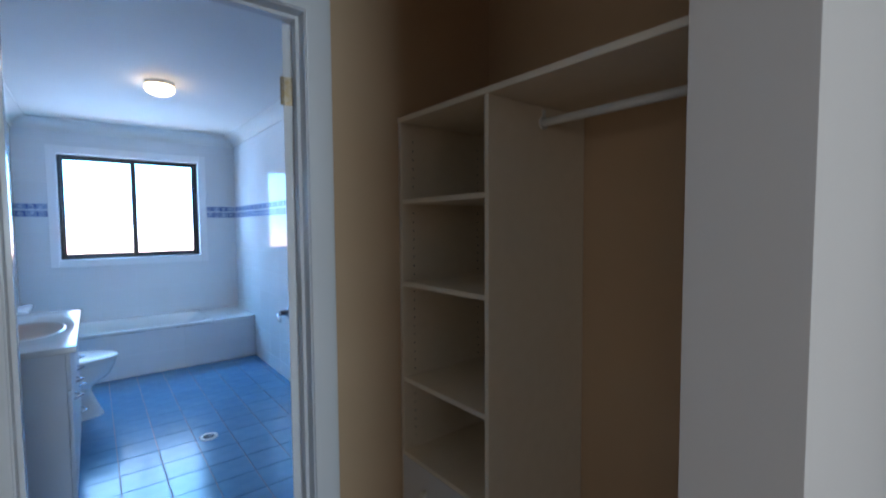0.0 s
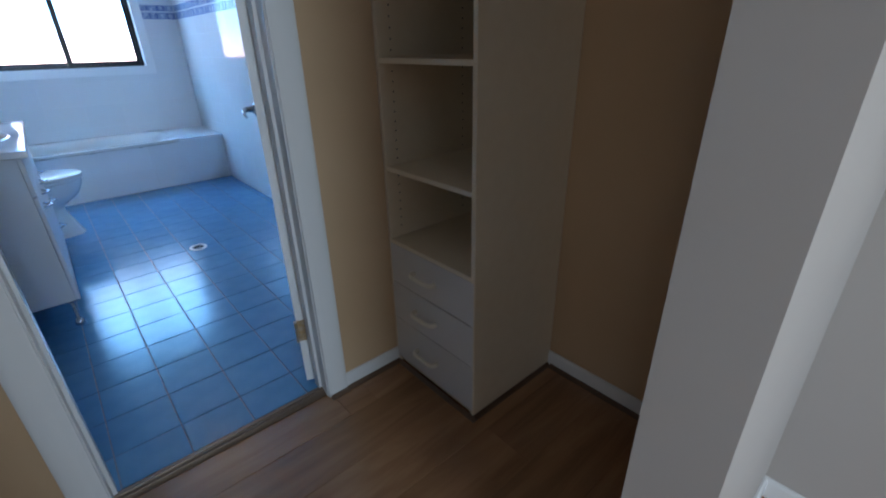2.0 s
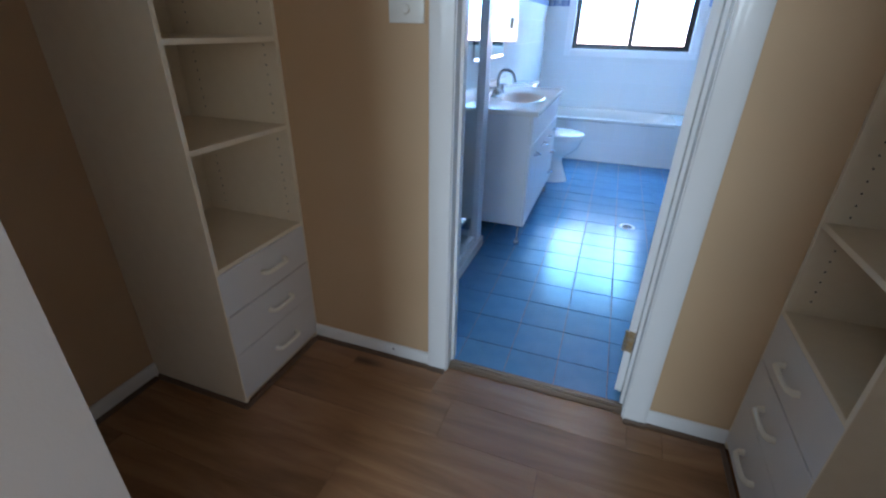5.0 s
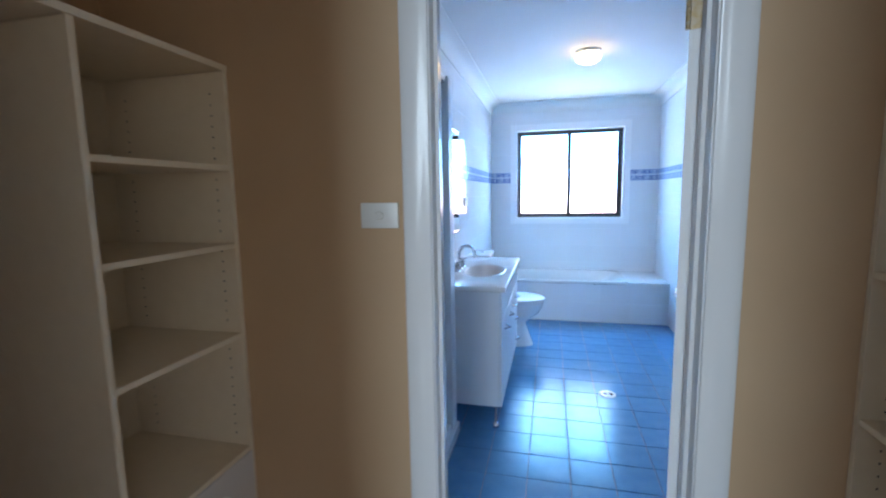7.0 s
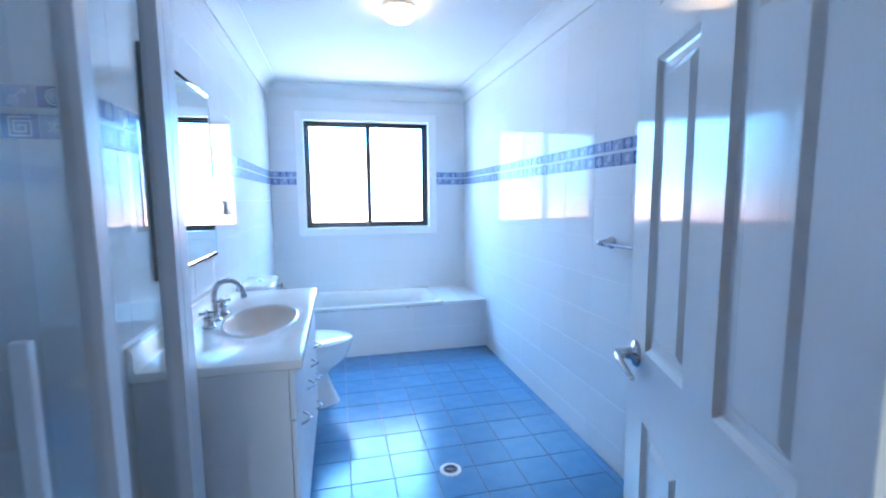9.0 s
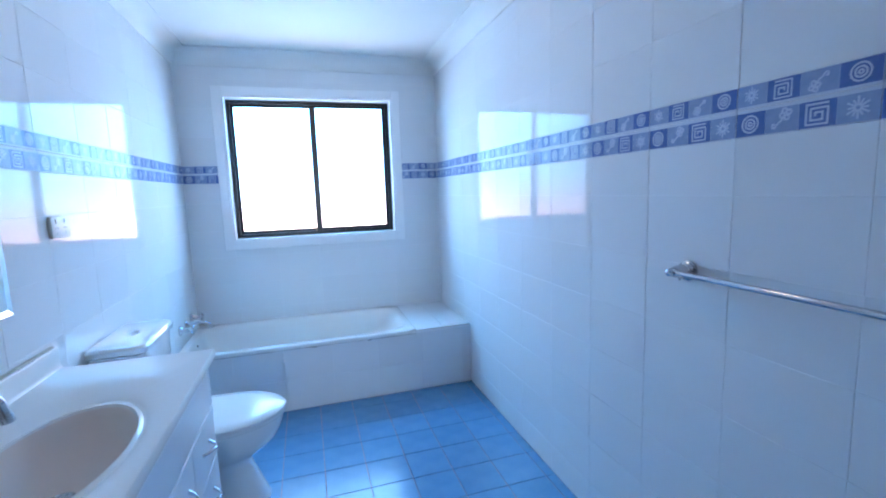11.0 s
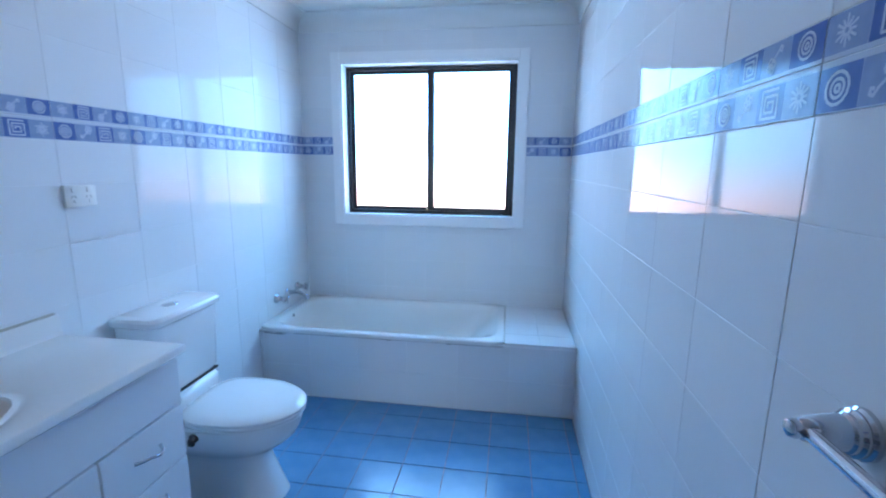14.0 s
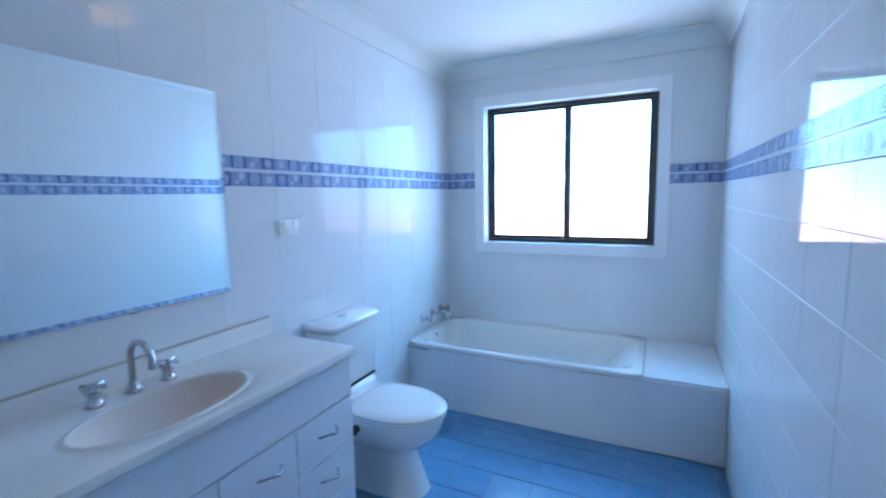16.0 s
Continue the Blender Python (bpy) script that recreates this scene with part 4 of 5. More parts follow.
    # black slab stands in for the shadow between cistern and bowl shelf
    part("cistern_gasket", abox(0.020, 0.180, cy - 0.158, cy + 0.158, 0.492, 0.5012, bevel=0.002), M_RUBBER_SHADE, t, "black strip for the shadow gap under the cistern")
    bm = bmesh.new()
    tube(bm, [(0.300, cy - 0.155, 0.362), (0.300, cy - 0.186, 0.360), (0.303, cy - 0.198, 0.352)], [0.022, 0.020, 0.011], 10)
    box(bm, 0.272, 0.296, cy - 0.188, cy - 0.160, 0.322, 0.352, bevel=0.004)
    part("inlet_cap", bm, M_RUBBER_SHADE, t, "black rubber cap under the seat", smooth=True)


make_toilet()


# ---- bath ----
def make_bath():
    b = thing("bathtub", (0.75, 3.96, 0.0), "white enamelled bathtub set in a tiled hob under the window", "bathtub")
    X0, X1, Y0, Y1, Z = 0.002, 1.492, 3.605, WY - 0.002, 0.442

    def sup(f, z, x0, x1, y0, y1, p, n=72):
        cx, cy, a, b2 = (x0 + x1) / 2, (y0 + y1) / 2, (x1 - x0) / 2 - f, (y1 - y0) / 2 - f
        out = []
        for k in range(n):
            t = 2 * math.pi * (k + 0.5) / n
            c, s = math.cos(t), math.sin(t)
            q = (abs(c) ** p + abs(s) ** p) ** (-1 / p)
            out.append((cx + a * q * c, cy + b2 * q * s, z))
        return out
    big = (X0, X1, Y0 - 0.012, Y1)
    hole = (X0 + 0.055, X1 - 0.050, Y0 + 0.034, Y1 - 0.055)

    def slope(d):
        """The hollow, drawn in by d at its sloping head end."""
        return (hole[0], hole[1] - d, hole[2], hole[3])
    bm = bmesh.new()
    loft(bm, [sup(0.002, Z - 0.028, *big, 60), sup(0, Z - 0.02, *big, 60), sup(0.0, Z - 0.006, *big, 60), sup(0.006, Z, *big, 50), sup(-0.016, Z, *hole, 7), sup(-0.008, Z - 0.0015, *hole, 7), sup(0.0, Z - 0.006, *hole, 7), sup(0.008, Z - 0.014, *slope(0.008), 6.5), sup(0.018, Z - 0.032, *slope(0.03), 6), sup(0.035, Z - 0.10, *slope(0.09), 5), sup(0.055, Z - 0.20, *slope(0.15), 4.2), sup(0.075, Z - 0.28, *slope(0.19), 3.6), sup(0.11, Z - 0.33, *slope(0.21), 3.2), sup(0.17, Z - 0.35, *slope(0.22), 3)], False, True)
    part("tub", bm, M_BATH, b, "white enamel tub with rolled rim", smooth=True)
    part("overflow", lathe(bmesh.new(), [(0.0001, 0.004), (0.009, 0.004), (0.011, 0)], (X0 + 0.070, 3.90, Z - 0.03), "x", 16), M_RUBBER_SHADE, b, "dark overflow hole", smooth=True)
    part("rim_sealant", tube(bmesh.new(), [(0.0, Y0 - 0.006, Z - 0.030), (0.5, Y0 - 0.0055, Z - 0.0305), (1.0, Y0 - 0.006, Z - 0.0295), (X1, Y0 - 0.006, Z - 0.030)], 0.0045, 8), M_MOULD, b, "stained silicone bead")
    # flaking, dark-stained remains of the sealant under the rim
    for xa, xb, z, h in ((0.02, 0.085, -0.041, 0.003), (0.07, 0.17, -0.045, 0.004), (0.10, 0.155, -0.038, 0.0025), (0.80, 0.835, -0.038, 0.003), (1.16, 1.19, -0.039, 0.004), (1.27, 1.30, -0.036, 0.003)):
        n = 6
        top = [(xa + (xb - xa) * k / n, Z + z + h * (0.4 + 0.6 * math.sin(math.pi * k / n)) + 0.001 * math.sin(7 * k + xa * 50)) for k in range(n + 1)]
        low = [(x, Z + z - h * 0.5 * math.sin(math.pi * k / n)) for k, (x, q) in enumerate(top)][::-1]
        part("sealant_flake", prism(bmesh.new(), top + low, "y", Y0 - 0.0012, Y0 + 0.004), M_FLAKE, b, "dark stained flake of old sealant")
    part("end_sealant", tube(bmesh.new(), [(X1 + 0.001, Y0 + 0.002, Z - 0.010), (X1 + 0.001, WY - 0.003, Z - 0.010)], 0.0035, 8), M_SEAL, b, "aged silicone bead")
    structure("bath_hob", abox(0.0, RX, Y0 + 0.003, Y0 + 0.05, 0.0, Z - 0.035), M_GROUT, "white tiled front of the bath")
    structure("bath_hob_ledge", abox(X1 + 0.003, RX, Y0 + 0.003, WY, 0.0, Z - 0.012), M_GROUT, "white tiled ledge at the end of the bath")
    # taps on the wall
    for k, y in enumerate((3.815, 4.105)):
        t = thing("bath_tap", (0.002, y, 0.55), "chrome wall tap above the bath", "tap", "bath taps")
        c = (0.002, y, 0.553 + 0.006 * k)
        part("flange", lathe(bmesh.new(), [(0.0001, 0), (0.031, 0), (0.031, 0.006), (0.023, 0.014), (0.016, 0.024), (0.0145, 0.058), (0.0001, 0.060)], c, "x", 20), M_CHROME, t, smooth=True)
        bm = lathe(bmesh.new(), [(0.0001, 0.056), (0.015, 0.058), (0.017, 0.068), (0.013, 0.082), (0.0001, 0.084)], c, "x", 16)
        for a in (0.4, 0.4 + math.pi / 2):
            dy, dz = 0.034 * math.cos(a), 0.034 * math.sin(a)
            tube(bm, [(c[0] + 0.072, c[1] - dy, c[2] - dz), (c[0] + 0.072, c[1] + dy, c[2] + dz)], 0.0065, 10)
        part("cross_handle", bm, M_CHROME, t, smooth=True)
    s = thing("bath_spout", (0.002, 3.96, 0.552), "chrome wall spout above the bath", "tap")
    part("flange", lathe(bmesh.new(), [(0.0001, 0), (0.028, 0), (0.028, 0.004), (0.02, 0.012), (0.015, 0.02), (0.0001, 0.022)], (0.002, 3.96, 0.552), "x", 20), M_CHROME, s, smooth=True)
    part("spout", tube(bmesh.new(), [(0.012, 3.96, 0.552), (0.05, 3.96, 0.559), (0.09, 3.96, 0.559), (0.125, 3.96, 0.550), (0.148, 3.96, 0.531), (0.150, 3.96, 0.516)], [0.0145, 0.0145, 0.0135, 0.013, 0.0145, 0.016], 12), M_CHROME, s, smooth=True)


make_bath()


# ---- shower ----
def make_shower():
    b = thing("shower_tray", (-0.26, 0.63, 0.0), "white tiled shower kerb and tray beside the door", "shower tray")
    part("tray", abox(-0.738, 0.13, 0.096, 1.098, 0.0, 0.02), M_CERAMIC, b, "white tray")
    bm = bmesh.new()
    box(bm, 0.13, 0.215, 0.096, 1.18, 0.0, 0.065, bevel=0.006)
    part("kerb", bm, M_CERAMIC, b, "white kerb")
    part("kerb", abox(0.0, 0.129, 1.102, 1.18, 0.0, 0.065, bevel=0.006), M_CERAMIC, b, "white kerb")
    s = thing("shower_screen", (0.17, 0.63, 0.066), "aluminium framed clear glass shower screen", "shower screen")
    ZT = 1.97
    part("corner_post", abox(0.146, 0.200, 1.108, 1.166, 0.066, ZT, bevel=0.002), M_ALU, s)
    part("door_stile", abox(0.158, 0.1995, 1.070, 1.1075, 0.070, ZT - 0.002, bevel=0.001), M_ALU, s)
    part("middle_stile", abox(0.150, 0.188, 0.728, 0.774, 0.098, ZT - 0.032, bevel=0.003), M_ALU, s, "pale aluminium stile between the panes")
    part("door_pull", abox(0.172, 0.196, 0.518, 0.534, 0.098, 1.16, bevel=0.003), M_ALU, s, "pale narrow pull strip")
    part("wall_channel", abox(0.0, 0.024, 1.131, 1.157, 0.066, ZT, bevel=0.002), M_ALU, s)
    part("wall_channel", abox(0.157, 0.183, 0.096, 0.146, 0.066, ZT, bevel=0.002), M_ALU, s)
    for z in (0.066, ZT - 0.032):
        part("rail", abox(0.024, 0.146, 1.133, 1.155, z, z + 0.032, bevel=0.002), M_ALU, s)
        part("rail", abox(0.152, 0.186, 0.146, 1.108, z, z + (0.032 if z < 1 else 0.032), bevel=0.002), M_ALU, s)
    p = part("pane", abox(0.024, 0.146, 1.1415, 1.1465, 0.098, ZT - 0.032), M_PANE, s, "clear glass")
    p.visible_shadow = False
    p = part("pane", abox(0.1665, 0.1715, 0.774, 1.070, 0.098, ZT - 0.032), M_PANE, s, "clear glass")
    p.visible_shadow = False
    p = part("pane", abox(0.1665, 0.1715, 0.146, 0.728, 0.098, ZT - 0.032), M_PANE, s, "clear glass")
    p.visible_shadow = False


make_shower()


# ---- small fittings ----
def make_fittings():
    # double socket
    s = thing("power_socket", (0.001, 2.566, 1.262), "white double power socket with two switches on the tiles", "power socket")
    y0, y1, z0, z1 = 2.498, 2.614, 1.267, 1.341
    part("plate", abox(0.0008, 0.012, y0, y1, z0, z1, bevel=0.003), M_PLASTIC, s, smooth=True)
    for y in (y0 + 0.03, y1 - 0.03):
        part("rocker", abox(0.012, 0.0155, y - 0.006, y + 0.006, z1 - 0.024, z1 - 0.008, bevel=0.001), M_PLASTIC, s)
        bm = bmesh.new()
        for dy, dz, h, r in ((-0.007, 0.004, 0.009, 0.5), (0.007, 0.004, 0.009, -0.5), (0.0, -0.012, 0.009, 0)):
            c = Vector((0.0122, y + dy, (z0 + z1) / 2 - 0.006 + dz))
            u = Vector((0, math.sin(r), math.cos(r))) * h / 2
            w = Vector((0, math.cos(r), -math.sin(r))) * 0.0012
            bm.faces.new([bm.verts.new(c + a * u + b * w) for a, b in ((1, 1), (1, -1), (-1, -1), (-1, 1))])
        part("pin_slots", bm, M_HOLE, s)["kind"] = "stuff"
    # light switch in the passage
    s = thing("light_switch", (0.234, -0.001, 1.283), "white light switch plate with round button beside the doorway", "light switch")
    x0, x1, z0, z1 = 0.180, 0.294, 1.281, 1.354
    part("plate", abox(x0, x1, -0.011, -0.0005, z0, z1, bevel=0.003), M_PLASTIC, s, smooth=True)
    c = ((x0 + x1) / 2, -0.011, (z0 + z1) / 2)
    part("button_gap", lathe(bmesh.new(), [(0.0001, -0.0003), (0.0125, -0.0003), (0.0130, 0.0)], c, "y", 24), M_SEAL, s, "grey gap round the button")
    bm = lathe(bmesh.new(), [(0.0115, 0.0), (0.0113, -0.0045), (0.0095, -0.0060), (0.0001, -0.0052)], c, "y", 24)
    for v in bm.verts:
        if v.co.y < -0.013:
            v.co.y -= 0.0020 * (c[2] - v.co.z) / 0.011
    part("button", bm, M_PLASTIC, s, "round white push button", smooth=True)
    n = thing("skirting_nail", (0.15, -0.012, 0.028), "small dark nail head in the white skirting board", "nail")
    part("nail_head", lathe(bmesh.new(), [(0.0001, -0.0012), (0.004, -0.001), (0.0045, 0.0)], (0.15, -0.012, 0.028), "y", 10), M_HOLE, n)
    # towel rail on the right wall
    r = thing("towel_rail", (RX, 1.44, 1.105), "chrome towel rail on the tiled wall", "towel rail")
    for y in (1.724, 1.10):
        bm = lathe(bmesh.new(), [(0.0001, 0.0), (0.030, 0.0), (0.030, -0.006), (0.0265, -0.009), (0.0275, -0.014), (0.0235, -0.017), (0.0235, -0.021), (0.0205, -0.024), (0.0195, -0.038), (0.0165, -0.054), (0.0125, -0.066), (0.0108, -0.068), (0.0118, -0.073), (0.0095, -0.079), (0.004, -0.082), (0.0001, -0.0825)], (RX - 0.0005, y, 1.126), "x", 28)
        part("post", bm, M_CHROME, r, "chrome stepped post", smooth=True)
        part("grub_screw", tube(bmesh.new(), [(RX - 0.035, y, 1.110), (RX - 0.035, y, 1.100)], 0.003, 8), M_CHROME, r)
    part("bar", tube(bmesh.new(), [(RX - 0.061, 1.724 + 0.006, 1.126), (RX - 0.061, 1.10 - 0.006, 1.126)], 0.0085, 16), M_CHROME, r, "chrome bar", smooth=True)
    # floor waste
    w = thing("floor_waste", (1.105, 1.848, 0.0), "round white and chrome floor waste in the blue tiles", "floor drain")
    part("surround", lathe(bmesh.new(), [(0.034, 0.0005), (0.036, 0.004), (0.052, 0.0045), (0.055, 0.002), (0.055, 0.0005)], (1.105, 1.848, 0.0), "z", 32), M_PLASTIC, w, "white ring", smooth=True)
    bm = lathe(bmesh.new(), [(0.0001, 0.0035), (0.008, 0.0035), (0.008, 0.002), (0.0001, 0.002)], (1.105, 1.848, 0.0), "z", 16)
    for k in range(12):
        a = 2 * math.pi * k / 12
        tube(bm, [(1.105 + 0.007 * math.cos(a), 1.848 + 0.007 * math.sin(a), 0.003), (1.105 + 0.034 * math.cos(a), 1.848 + 0.034 * math.sin(a), 0.003)], 0.002, 6)
    lathe(bm, [(0.030, 0.002), (0.030, 0.0045), (0.036, 0.0045), (0.036, 0.002)], (1.105, 1.848, 0.0), "z", 28)
    part("grate", bm, M_CHROME, w, "chrome grate", smooth=True)
    part("pit", lathe(bmesh.new(), [(0.0001, 0.0010), (0.034, 0.0010)], (1.105, 1.848, 0.0), "z", 24), M_HOLE, w, "dark pit")
    # oyster ceiling lamp
    l = thing("ceiling_lamp", (0.972, 2.425, CEIL), "lit warm dome ceiling lamp with a white rim", "ceiling lamp")
    part("rim", lathe(bmesh.new(), [(0.0001, 0.0), (0.088, 0.0), (0.094, -0.003), (0.094, -0.022), (0.091, -0.026), (0.084, -0.026)], (0.972, 2.425, CEIL), "z", 40), M_PLASTIC, l, "white rim", smooth=True)
    part("dome", lathe(bmesh.new(), [(0.088, -0.0262), (0.093, -0.036), (0.092, -0.050), (0.084, -0.066), (0.067, -0.079), (0.043, -0.087), (0.02, -0.090), (0.0001, -0.0905)], (0.972, 2.425, CEIL), "z", 40), M_DIFF, l, "glowing ribbed glass dome", smooth=True)


make_fittings()


# ---- pieces: wall tiles, border tiles, floor tiles, boards ----
def tile_mesh(name, w, h, gap, proud, material, chamfer=0.0009):
    """A pillowed tile, centred, its face looking along local z."""
    me = bpy.data.meshes.new(name)
    a, b = w / 2 - gap / 2, h / 2 - gap / 2
    c = chamfer
    vs, fs = [], []
    for u, v, z in ((a, b, 0), (a, b, proud - c * 0.6), (a - c, b - c, proud)):
        vs += [(-u, -v, z), (u, -v, z), (u, v, z), (-u, v, z)]
    for r in (0, 4):
        for k in range(4):
            fs.append((r + k, r + (k + 1) % 4, r + 4 + (k + 1) % 4, r + 4 + k))
    fs.append((8, 9, 10, 11))
    me.from_pydata(vs, [], fs)
    me.materials.append(material)
    me.update()
    return me


MESHES = {}
rng = random.Random(7)


def axes(origin, u, v):
    """The frame of a surface: u to the right and v up, as one sees it from the front; local z looks out of it."""
    u, v = Vector(u), Vector(v)
    n = u.cross(v)
    m = Matrix((u, v, n)).transposed().to_4x4()
    m.translation = Vector(origin)
    return m


def lay(parent, frame_m, us, vs, holes, base, proud, material, gap=0.0016, tilt=0.05, skip_rows=()):
    """Lays tiles between the joints us and vs; holes are (u0, u1, v0, v1) that no tile enters: tiles are cut round them."""
    cuts_u = sorted(set(us))
    for i in range(len(cuts_u) - 1):
        for j in range(len(vs) - 1):
            if j in skip_rows:
                continue
            rects = [(cuts_u[i], cuts_u[i + 1], vs[j], vs[j + 1])]
            for h in holes:
                out = []
                for r in rects:
                    if r[1] <= h[0] or r[0] >= h[1] or r[3] <= h[2] or r[2] >= h[3]:
                        out.append(r)
                        continue
                    x0, x1, y0, y1 = r
                    if h[0] > x0:
                        out.append((x0, h[0], y0, y1))
                    if h[1] < x1:
                        out.append((h[1], x1, y0, y1))
                    c0, c1 = max(x0, h[0]), min(x1, h[1])
                    if h[2] > y0:
                        out.append((c0, c1, y0, h[2]))
                    if h[3] < y1:
                        out.append((c0, c1, h[3], y1))
                rects = out
            for x0, x1, y0, y1 in rects:
                if x1 - x0 < 0.006 or y1 - y0 < 0.006:
                    continue
                key = (base, round(x1 - x0, 4), round(y1 - y0, 4), material.name)
                if key not in MESHES:
                    MESHES[key] = tile_mesh(base, x1 - x0, y1 - y0, gap, proud, material)
                ob = new(base, MESHES[key])
                ob.parent = parent
                ob.matrix_basis = frame_m @ Matrix.Translation(((x0 + x1) / 2, (y0 + y1) / 2, 0)) @ Euler((radians(rng.gauss(0, tilt)), radians(rng.gauss(0, tilt)), 0)).to_matrix().to_4x4()


def strip(bm, pts, w, z, closed=False):
    """A flat raised line through 2D points."""
    n = len(pts)
    for k in range(n if closed else n - 1):
        a, b = Vector(pts[k]), Vector(pts[(k + 1) % n])
        d = (b - a).normalized()
        s = Vector((-d.y, d.x)) * w / 2
        a2, b2 = a - d * w * 0.3, b + d * w * 0.3
        h = z + 0.000015 * (len(bm.faces) % 60)
        vs = [bm.verts.new((p.x, p.y, h)) for p in (a2 - s, b2 - s, b2 + s, a2 + s)]
        bm.faces.new(vs)


def motif(bm, kind, cx, cy, s, flip):
    z, w = 0.0010, s * 0.075
    if kind == "sun":
        for k in range(12):
            a = 2 * math.pi * k / 12
            strip(bm, [(cx + 0.09 * s * math.cos(a), cy + 0.09 * s * math.sin(a)), (cx + (0.38 if k % 2 else 0.30) * s * math.cos(a), cy + (0.38 if k % 2 else 0.30) * s * math.sin(a))], w * 0.9, z)
    elif kind == "ring":
        for r in (0.08, 0.21, 0.36):
            strip(bm, [(cx + r * s * math.cos(2 * math.pi * k / 14), cy + r * s * math.sin(2 * math.pi * k / 14)) for k in range(14)], w, z, True)
    elif kind == "square":
        q = [(-0.38, 0.38), (0.38, 0.38), (0.38, -0.38), (-0.38, -0.38), (-0.38, 0.22), (0.22, 0.22), (0.22, -0.22), (-0.2, -0.22), (-0.2, 0.06), (0.06, 0.06), (0.06, -0.06)]
        strip(bm, [(cx + x * s * flip, cy + y * s) for x, y in q], w, z)
    else:
        for ox, oy in ((-0.22, -0.06), (-0.04, -0.16), (-0.12, -0.34), (-0.30, -0.26)):
            strip(bm, [(cx + flip * (ox + 0.095 * math.cos(2 * math.pi * k / 8)) * s, cy + flip * (oy + 0.095 * math.sin(2 * math.pi * k / 8)) * s) for k in range(8)], w, z, True)
        q = [(-0.10, -0.08), (0.0, 0.05), (0.14, 0.16), (0.26, 0.32), (0.36, 0.28), (0.34, 0.16), (0.26, 0.18)]
        strip(bm, [(cx + flip * x * s, cy + flip * y * s) for x, y in q], w, z)


def border(parent, frame_m, u0, u1, joints, holes=()):
    """The double listello: each 300 mm tile carries eight glazed squares with raised motifs."""
    Z0, ZM, Z1 = 1.490, 1.5585, 1.617
    for k in range(len(joints) - 1):
        a, b = max(joints[k], u0), min(joints[k + 1], u1)
        for h0, h1 in holes:
            if a >= h0 and b <= h1:
                b = a
            elif a < h0 < b:
                b = h0
            elif a < h1 < b:
                a = h1
        if b - a < 0.01:
            continue
        for row, (z0, z1) in enumerate(((Z0, 1.5585), (1.5585, Z1))):
            full = joints[k]
            key = ("border", round(b - a, 3), row, round(a - full, 3))
            if key not in MESHES:
                base_me = tile_mesh("border_tile", b - a, z1 - z0, 0.002, 0.0030, M_BORDER)
                c0, c1 = a - (a + b) / 2 + 0.0012, b - (a + b) / 2 - 0.0012
                hh = (z1 - z0)
                lo, hi = (-hh / 2 + 0.003, hh / 2 - 0.009) if row == 0 else (-hh / 2 + 0.007, hh / 2 - 0.002)
                bd, bl, bmo = bmesh.new(), bmesh.new(), bmesh.new()
                kinds = ("ring", "flower", "square", "sun") if row == 0 else ("sun", "square", "flower", "ring")
                for i in range(4):
                    s0 = full + i * 0.0755 - (a + b) / 2 + 0.0008
                    s1 = s0 + 0.0747
                    s0c, s1c = max(s0, c0), min(s1, c1)
                    if s1c - s0c < 0.004:
                        continue
                    dark = kinds[i] in ("ring", "square")
                    t = bd if dark else bl
                    t.faces.new([t.verts.new(p) for p in ((s0c, lo, 0.0034), (s1c, lo, 0.0034), (s1c, hi, 0.0034), (s0c, hi, 0.0034))])
                    if s1c - s0c > 0.06:
                        n0 = len(bmo.verts)
                        motif(bmo, kinds[i], (s0 + s1) / 2, (lo + hi) / 2, hi - lo, 1 if row else -1)
                for v in bmo.verts:
                    v.co.z += 0.0030
                subs = []
                for nm, t, mm in (("dark_squares", bd, M_BDARK), ("light_squares", bl, M_BLIGHT), ("raised_motifs", bmo, M_MOTIF)):
                    if len(t.faces):
                        me = bpy.data.meshes.new(nm)
                        t.to_mesh(me)
                        me.materials.append(mm)
                        subs.append(me)
                    t.free()
                MESHES[key] = (base_me, subs)
            base_me, subs = MESHES[key]
            ob = new("border_tile", base_me)
            ob.parent = parent
            ob.matrix_basis = frame_m @ Matrix.Translation(((a + b) / 2, (z0 + z1) / 2, 0))
            for me in subs:
                o = new(me.name.split(".")[0], me)
                o.parent = ob


def span(start, step, lo, hi):
    out = [lo]
    k = math.ceil((lo - start) / step + 1e-6)
    while start + k * step < hi - 1e-4:
        if start + k * step > lo + 1e-4:
            out.append(start + k * step)
        k += 1
    return out + [hi]


ROWS_Z = [0.0, 0.127, 0.330, 0.533, 0.736, 0.939, 1.142, 1.345, 1.490, 1.617, 1.820, 2.023, 2.226, CEIL - 0.1]
BORDER_ROW = 8
P = 0.302


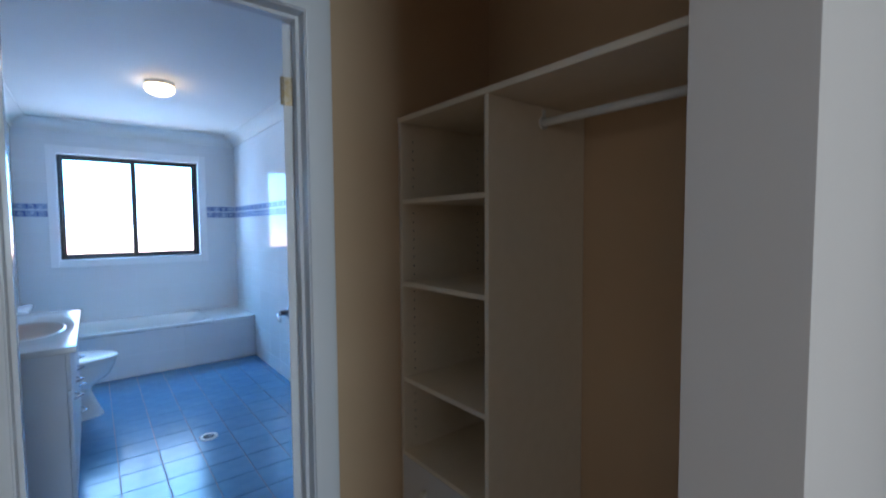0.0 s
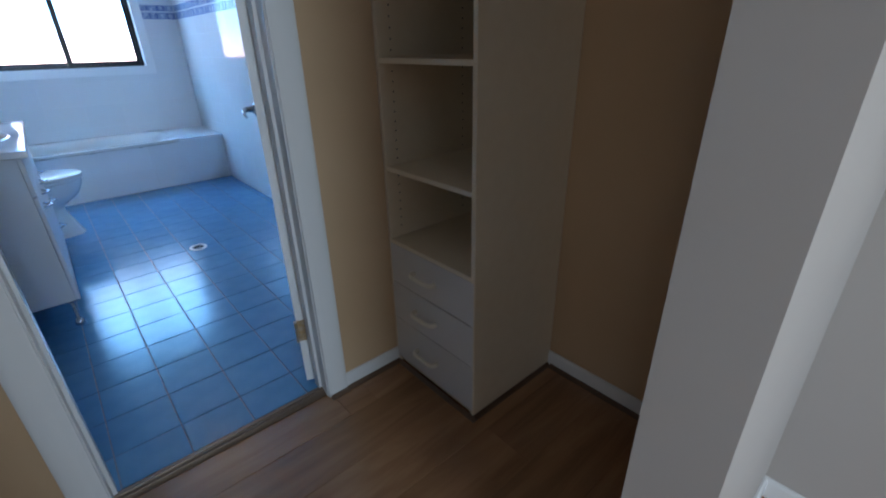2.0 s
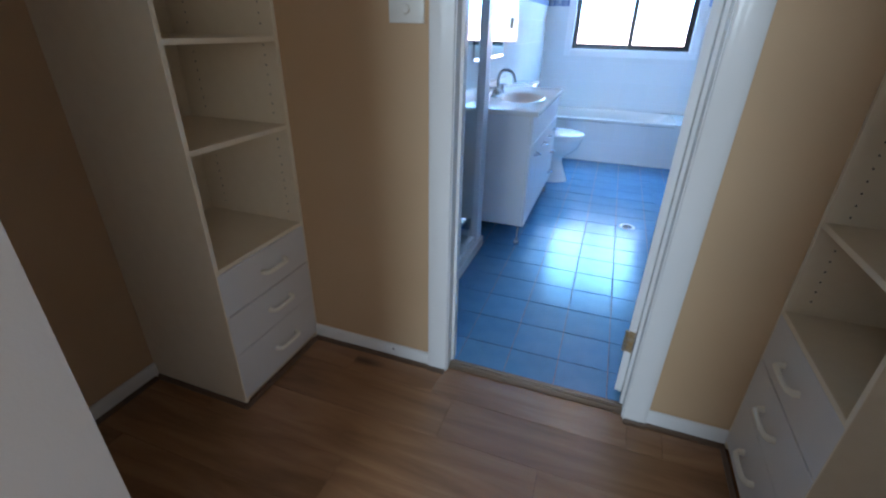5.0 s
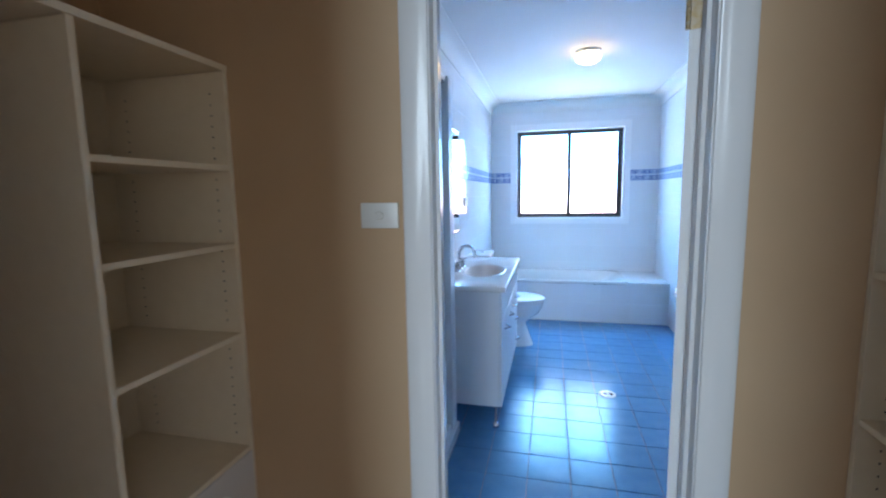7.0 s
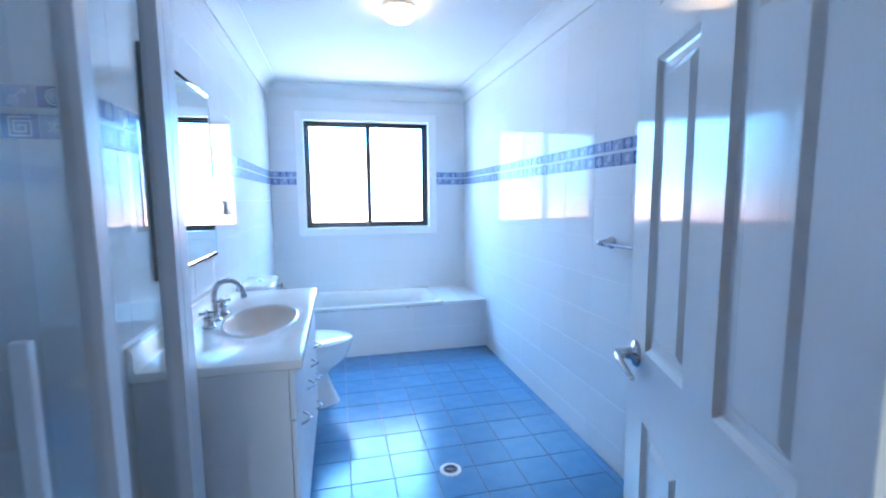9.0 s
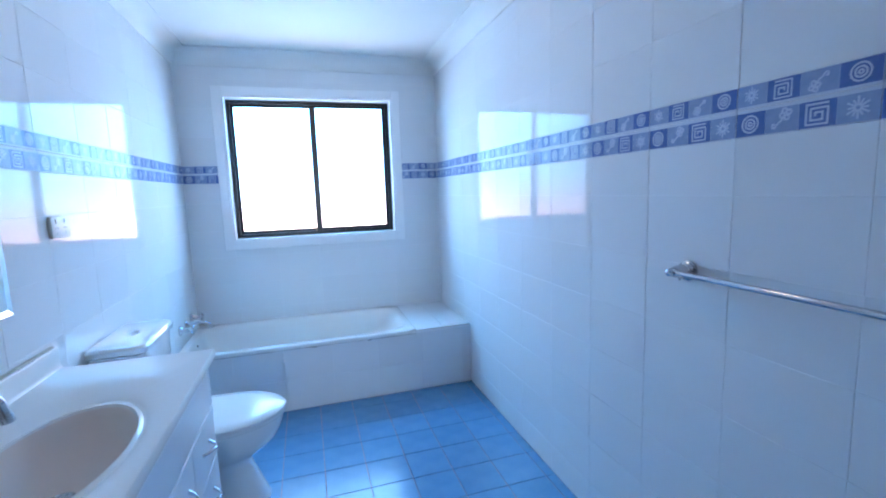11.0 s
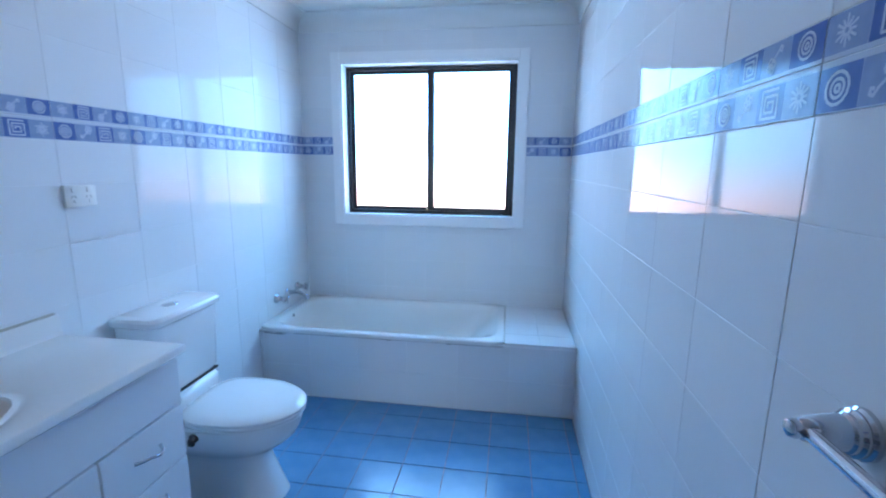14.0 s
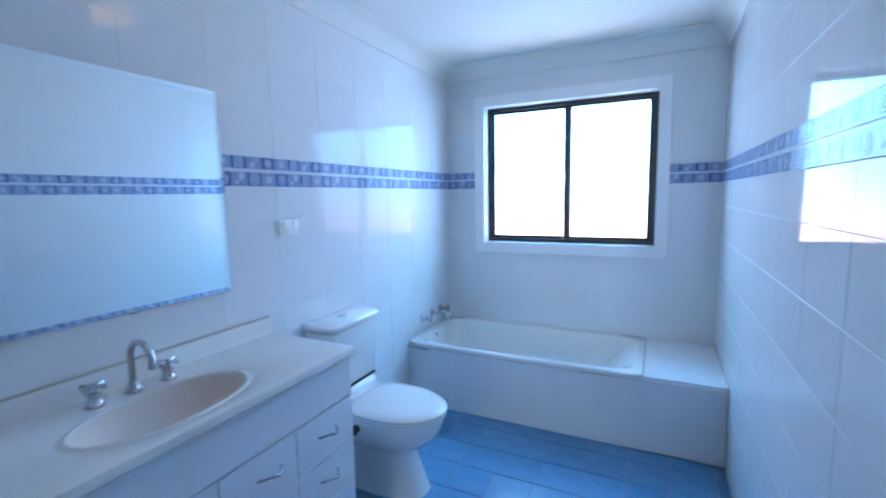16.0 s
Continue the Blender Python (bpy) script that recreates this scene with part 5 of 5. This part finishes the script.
def lay_walls():
    # right wall: u = -y seen from the room, counted from the window corner
    m = axes((RX + 0.003, WY, 0), (0, -1, 0), (0, 0, 1))
    L = WY - 0.09
    js = span(0, P, 0, L)
    lay(WALLS["e"], m, js, ROWS_Z, [(0, WY - 3.605, -1, 0.40)], "wall_tile", 0.0014, M_TILE, skip_rows=(BORDER_ROW,))
    border(WALLS["e"], m, 0, L, [k * P for k in range(15)])
    # left wall: u = y
    m = axes((-0.003, 1.10, 0), (0, 1, 0), (0, 0, 1))
    L = WY - 1.10
    off = (L % P)
    js = span(off, P, 0, L)
    lay(WALLS["w"], m, js, ROWS_Z, [(3.605 - 1.10, L, -1, 0.40)], "wall_tile", 0.0014, M_TILE, skip_rows=(BORDER_ROW,))
    border(WALLS["w"], m, 0, L, [off - P + k * P for k in range(13)])
    # window wall: u = x
    m = axes((0, WY + 0.003, 0), (1, 0, 0), (0, 0, 1))
    js = span(0, P, 0, RX)
    hole = (0.297 - 0.002, 1.532, 1.058, 2.117)
    lay(WALLS["n"], m, js, ROWS_Z, [hole, (0, RX, -1, 0.41)], "wall_tile", 0.0014, M_TILE, skip_rows=(BORDER_ROW,))
    border(WALLS["n"], m, 0, RX, [k * P for k in range(8)], holes=[(0.297 - 0.002, 1.532)])
    # door wall: u = -x seen from the room
    m = axes((RX + 0.003, 0.094, 0), (-1, 0, 0), (0, 0, 1))
    L = RX + 0.743
    lay(WALLS["s"], m, span(0, P, 0, L), ROWS_Z, [(RX + 0.003 - 1.172, RX + 0.003 - 0.308, -1, JT + 0.087)], "wall_tile", 0.0014, M_TILE, skip_rows=(BORDER_ROW,))
    border(WALLS["s"], m, 0, L, [k * P for k in range(10)], holes=[(RX + 0.003 - 1.172, RX + 0.003 - 0.308)])
    # shower recess
    m = axes((-0.74, 1.103, 0), (1, 0, 0), (0, 0, 1))
    js = span(0.134, P, 0, 0.74)
    lay(WALLS["sn"], m, js, ROWS_Z, [], "wall_tile", 0.0014, M_TILE, skip_rows=(BORDER_ROW,))
    border(WALLS["sn"], m, 0, 0.74, [0.134 - P + k * P for k in range(4)])
    m = axes((-0.74, 0.09, 0), (0, 1, 0), (0, 0, 1))
    lay(WALLS["sw"], m, span(0.074, P, 0, 1.013), ROWS_Z, [], "wall_tile", 0.0014, M_TILE, skip_rows=(BORDER_ROW,))
    border(WALLS["sw"], m, 0, 1.013, [0.074 - P + k * P for k in range(5)])
    # bath hob front and ledge
    hob, ledge = bpy.data.objects["bath_hob"], bpy.data.objects["bath_hob_ledge"]
    m = axes((0, 3.608, 0), (1, 0, 0), (0, 0, 1))
    lay(hob, m, span(0.020, P, 0, RX), [0.004, 0.205, 0.412], [], "hob_tile", 0.003, M_TILE)
    m = axes((1.495, 3.605, 0.430), (1, 0, 0), (0, 1, 0))
    lay(ledge, m, [0.0, 0.199, RX - 1.495], [0.0, 0.155, 0.36, 0.565, WY - 3.605], [], "ledge_tile", 0.003, M_TILE)


def lay_floor():
    m = axes((0, 0, -0.003), (1, 0, 0), (0, 1, 0))
    us = span(0.415, 0.204, -0.74, RX)
    vs = span(0.0075, 0.2045, 0.053, 3.608)
    lay(WALLS["f"], m, us, vs, [(-0.75, 0.215, 0.0, 1.18), (-0.75, -0.003, 1.17, 3.7)], "floor_tile", 0.003, M_FTILE, gap=0.0045, tilt=0.06)


def lay_boards():
    bw, bl = 0.190, 1.22
    m = axes((0, 0, TF - 0.004), (1, 0, 0), (0, 1, 0))
    g = bpy.data.objects["subfloor"]
    y = 0.045
    k = 0
    while y > -4.59:
        y0 = y - bw
        off = (0.0, 0.47, 0.83, 0.21, 0.66)[k % 5]
        js = [j for j in span(off, bl, -0.70 if y > -1.2 else -2.5, 1.88 if y > -1.2 else 1.86)]
        lay(g, m, js, [y0, y], [(-0.9, JL - 0.018, 0.0, 0.2), (JR + 0.018, 2.0, 0.0, 0.2), (-1.0, 2.0, 0.014, 0.2)], "floor_board", 0.004, M_FLOORW, gap=0.0008, tilt=0.0)
        y, k = y0, k + 1


lay_walls()
lay_floor()
lay_boards()
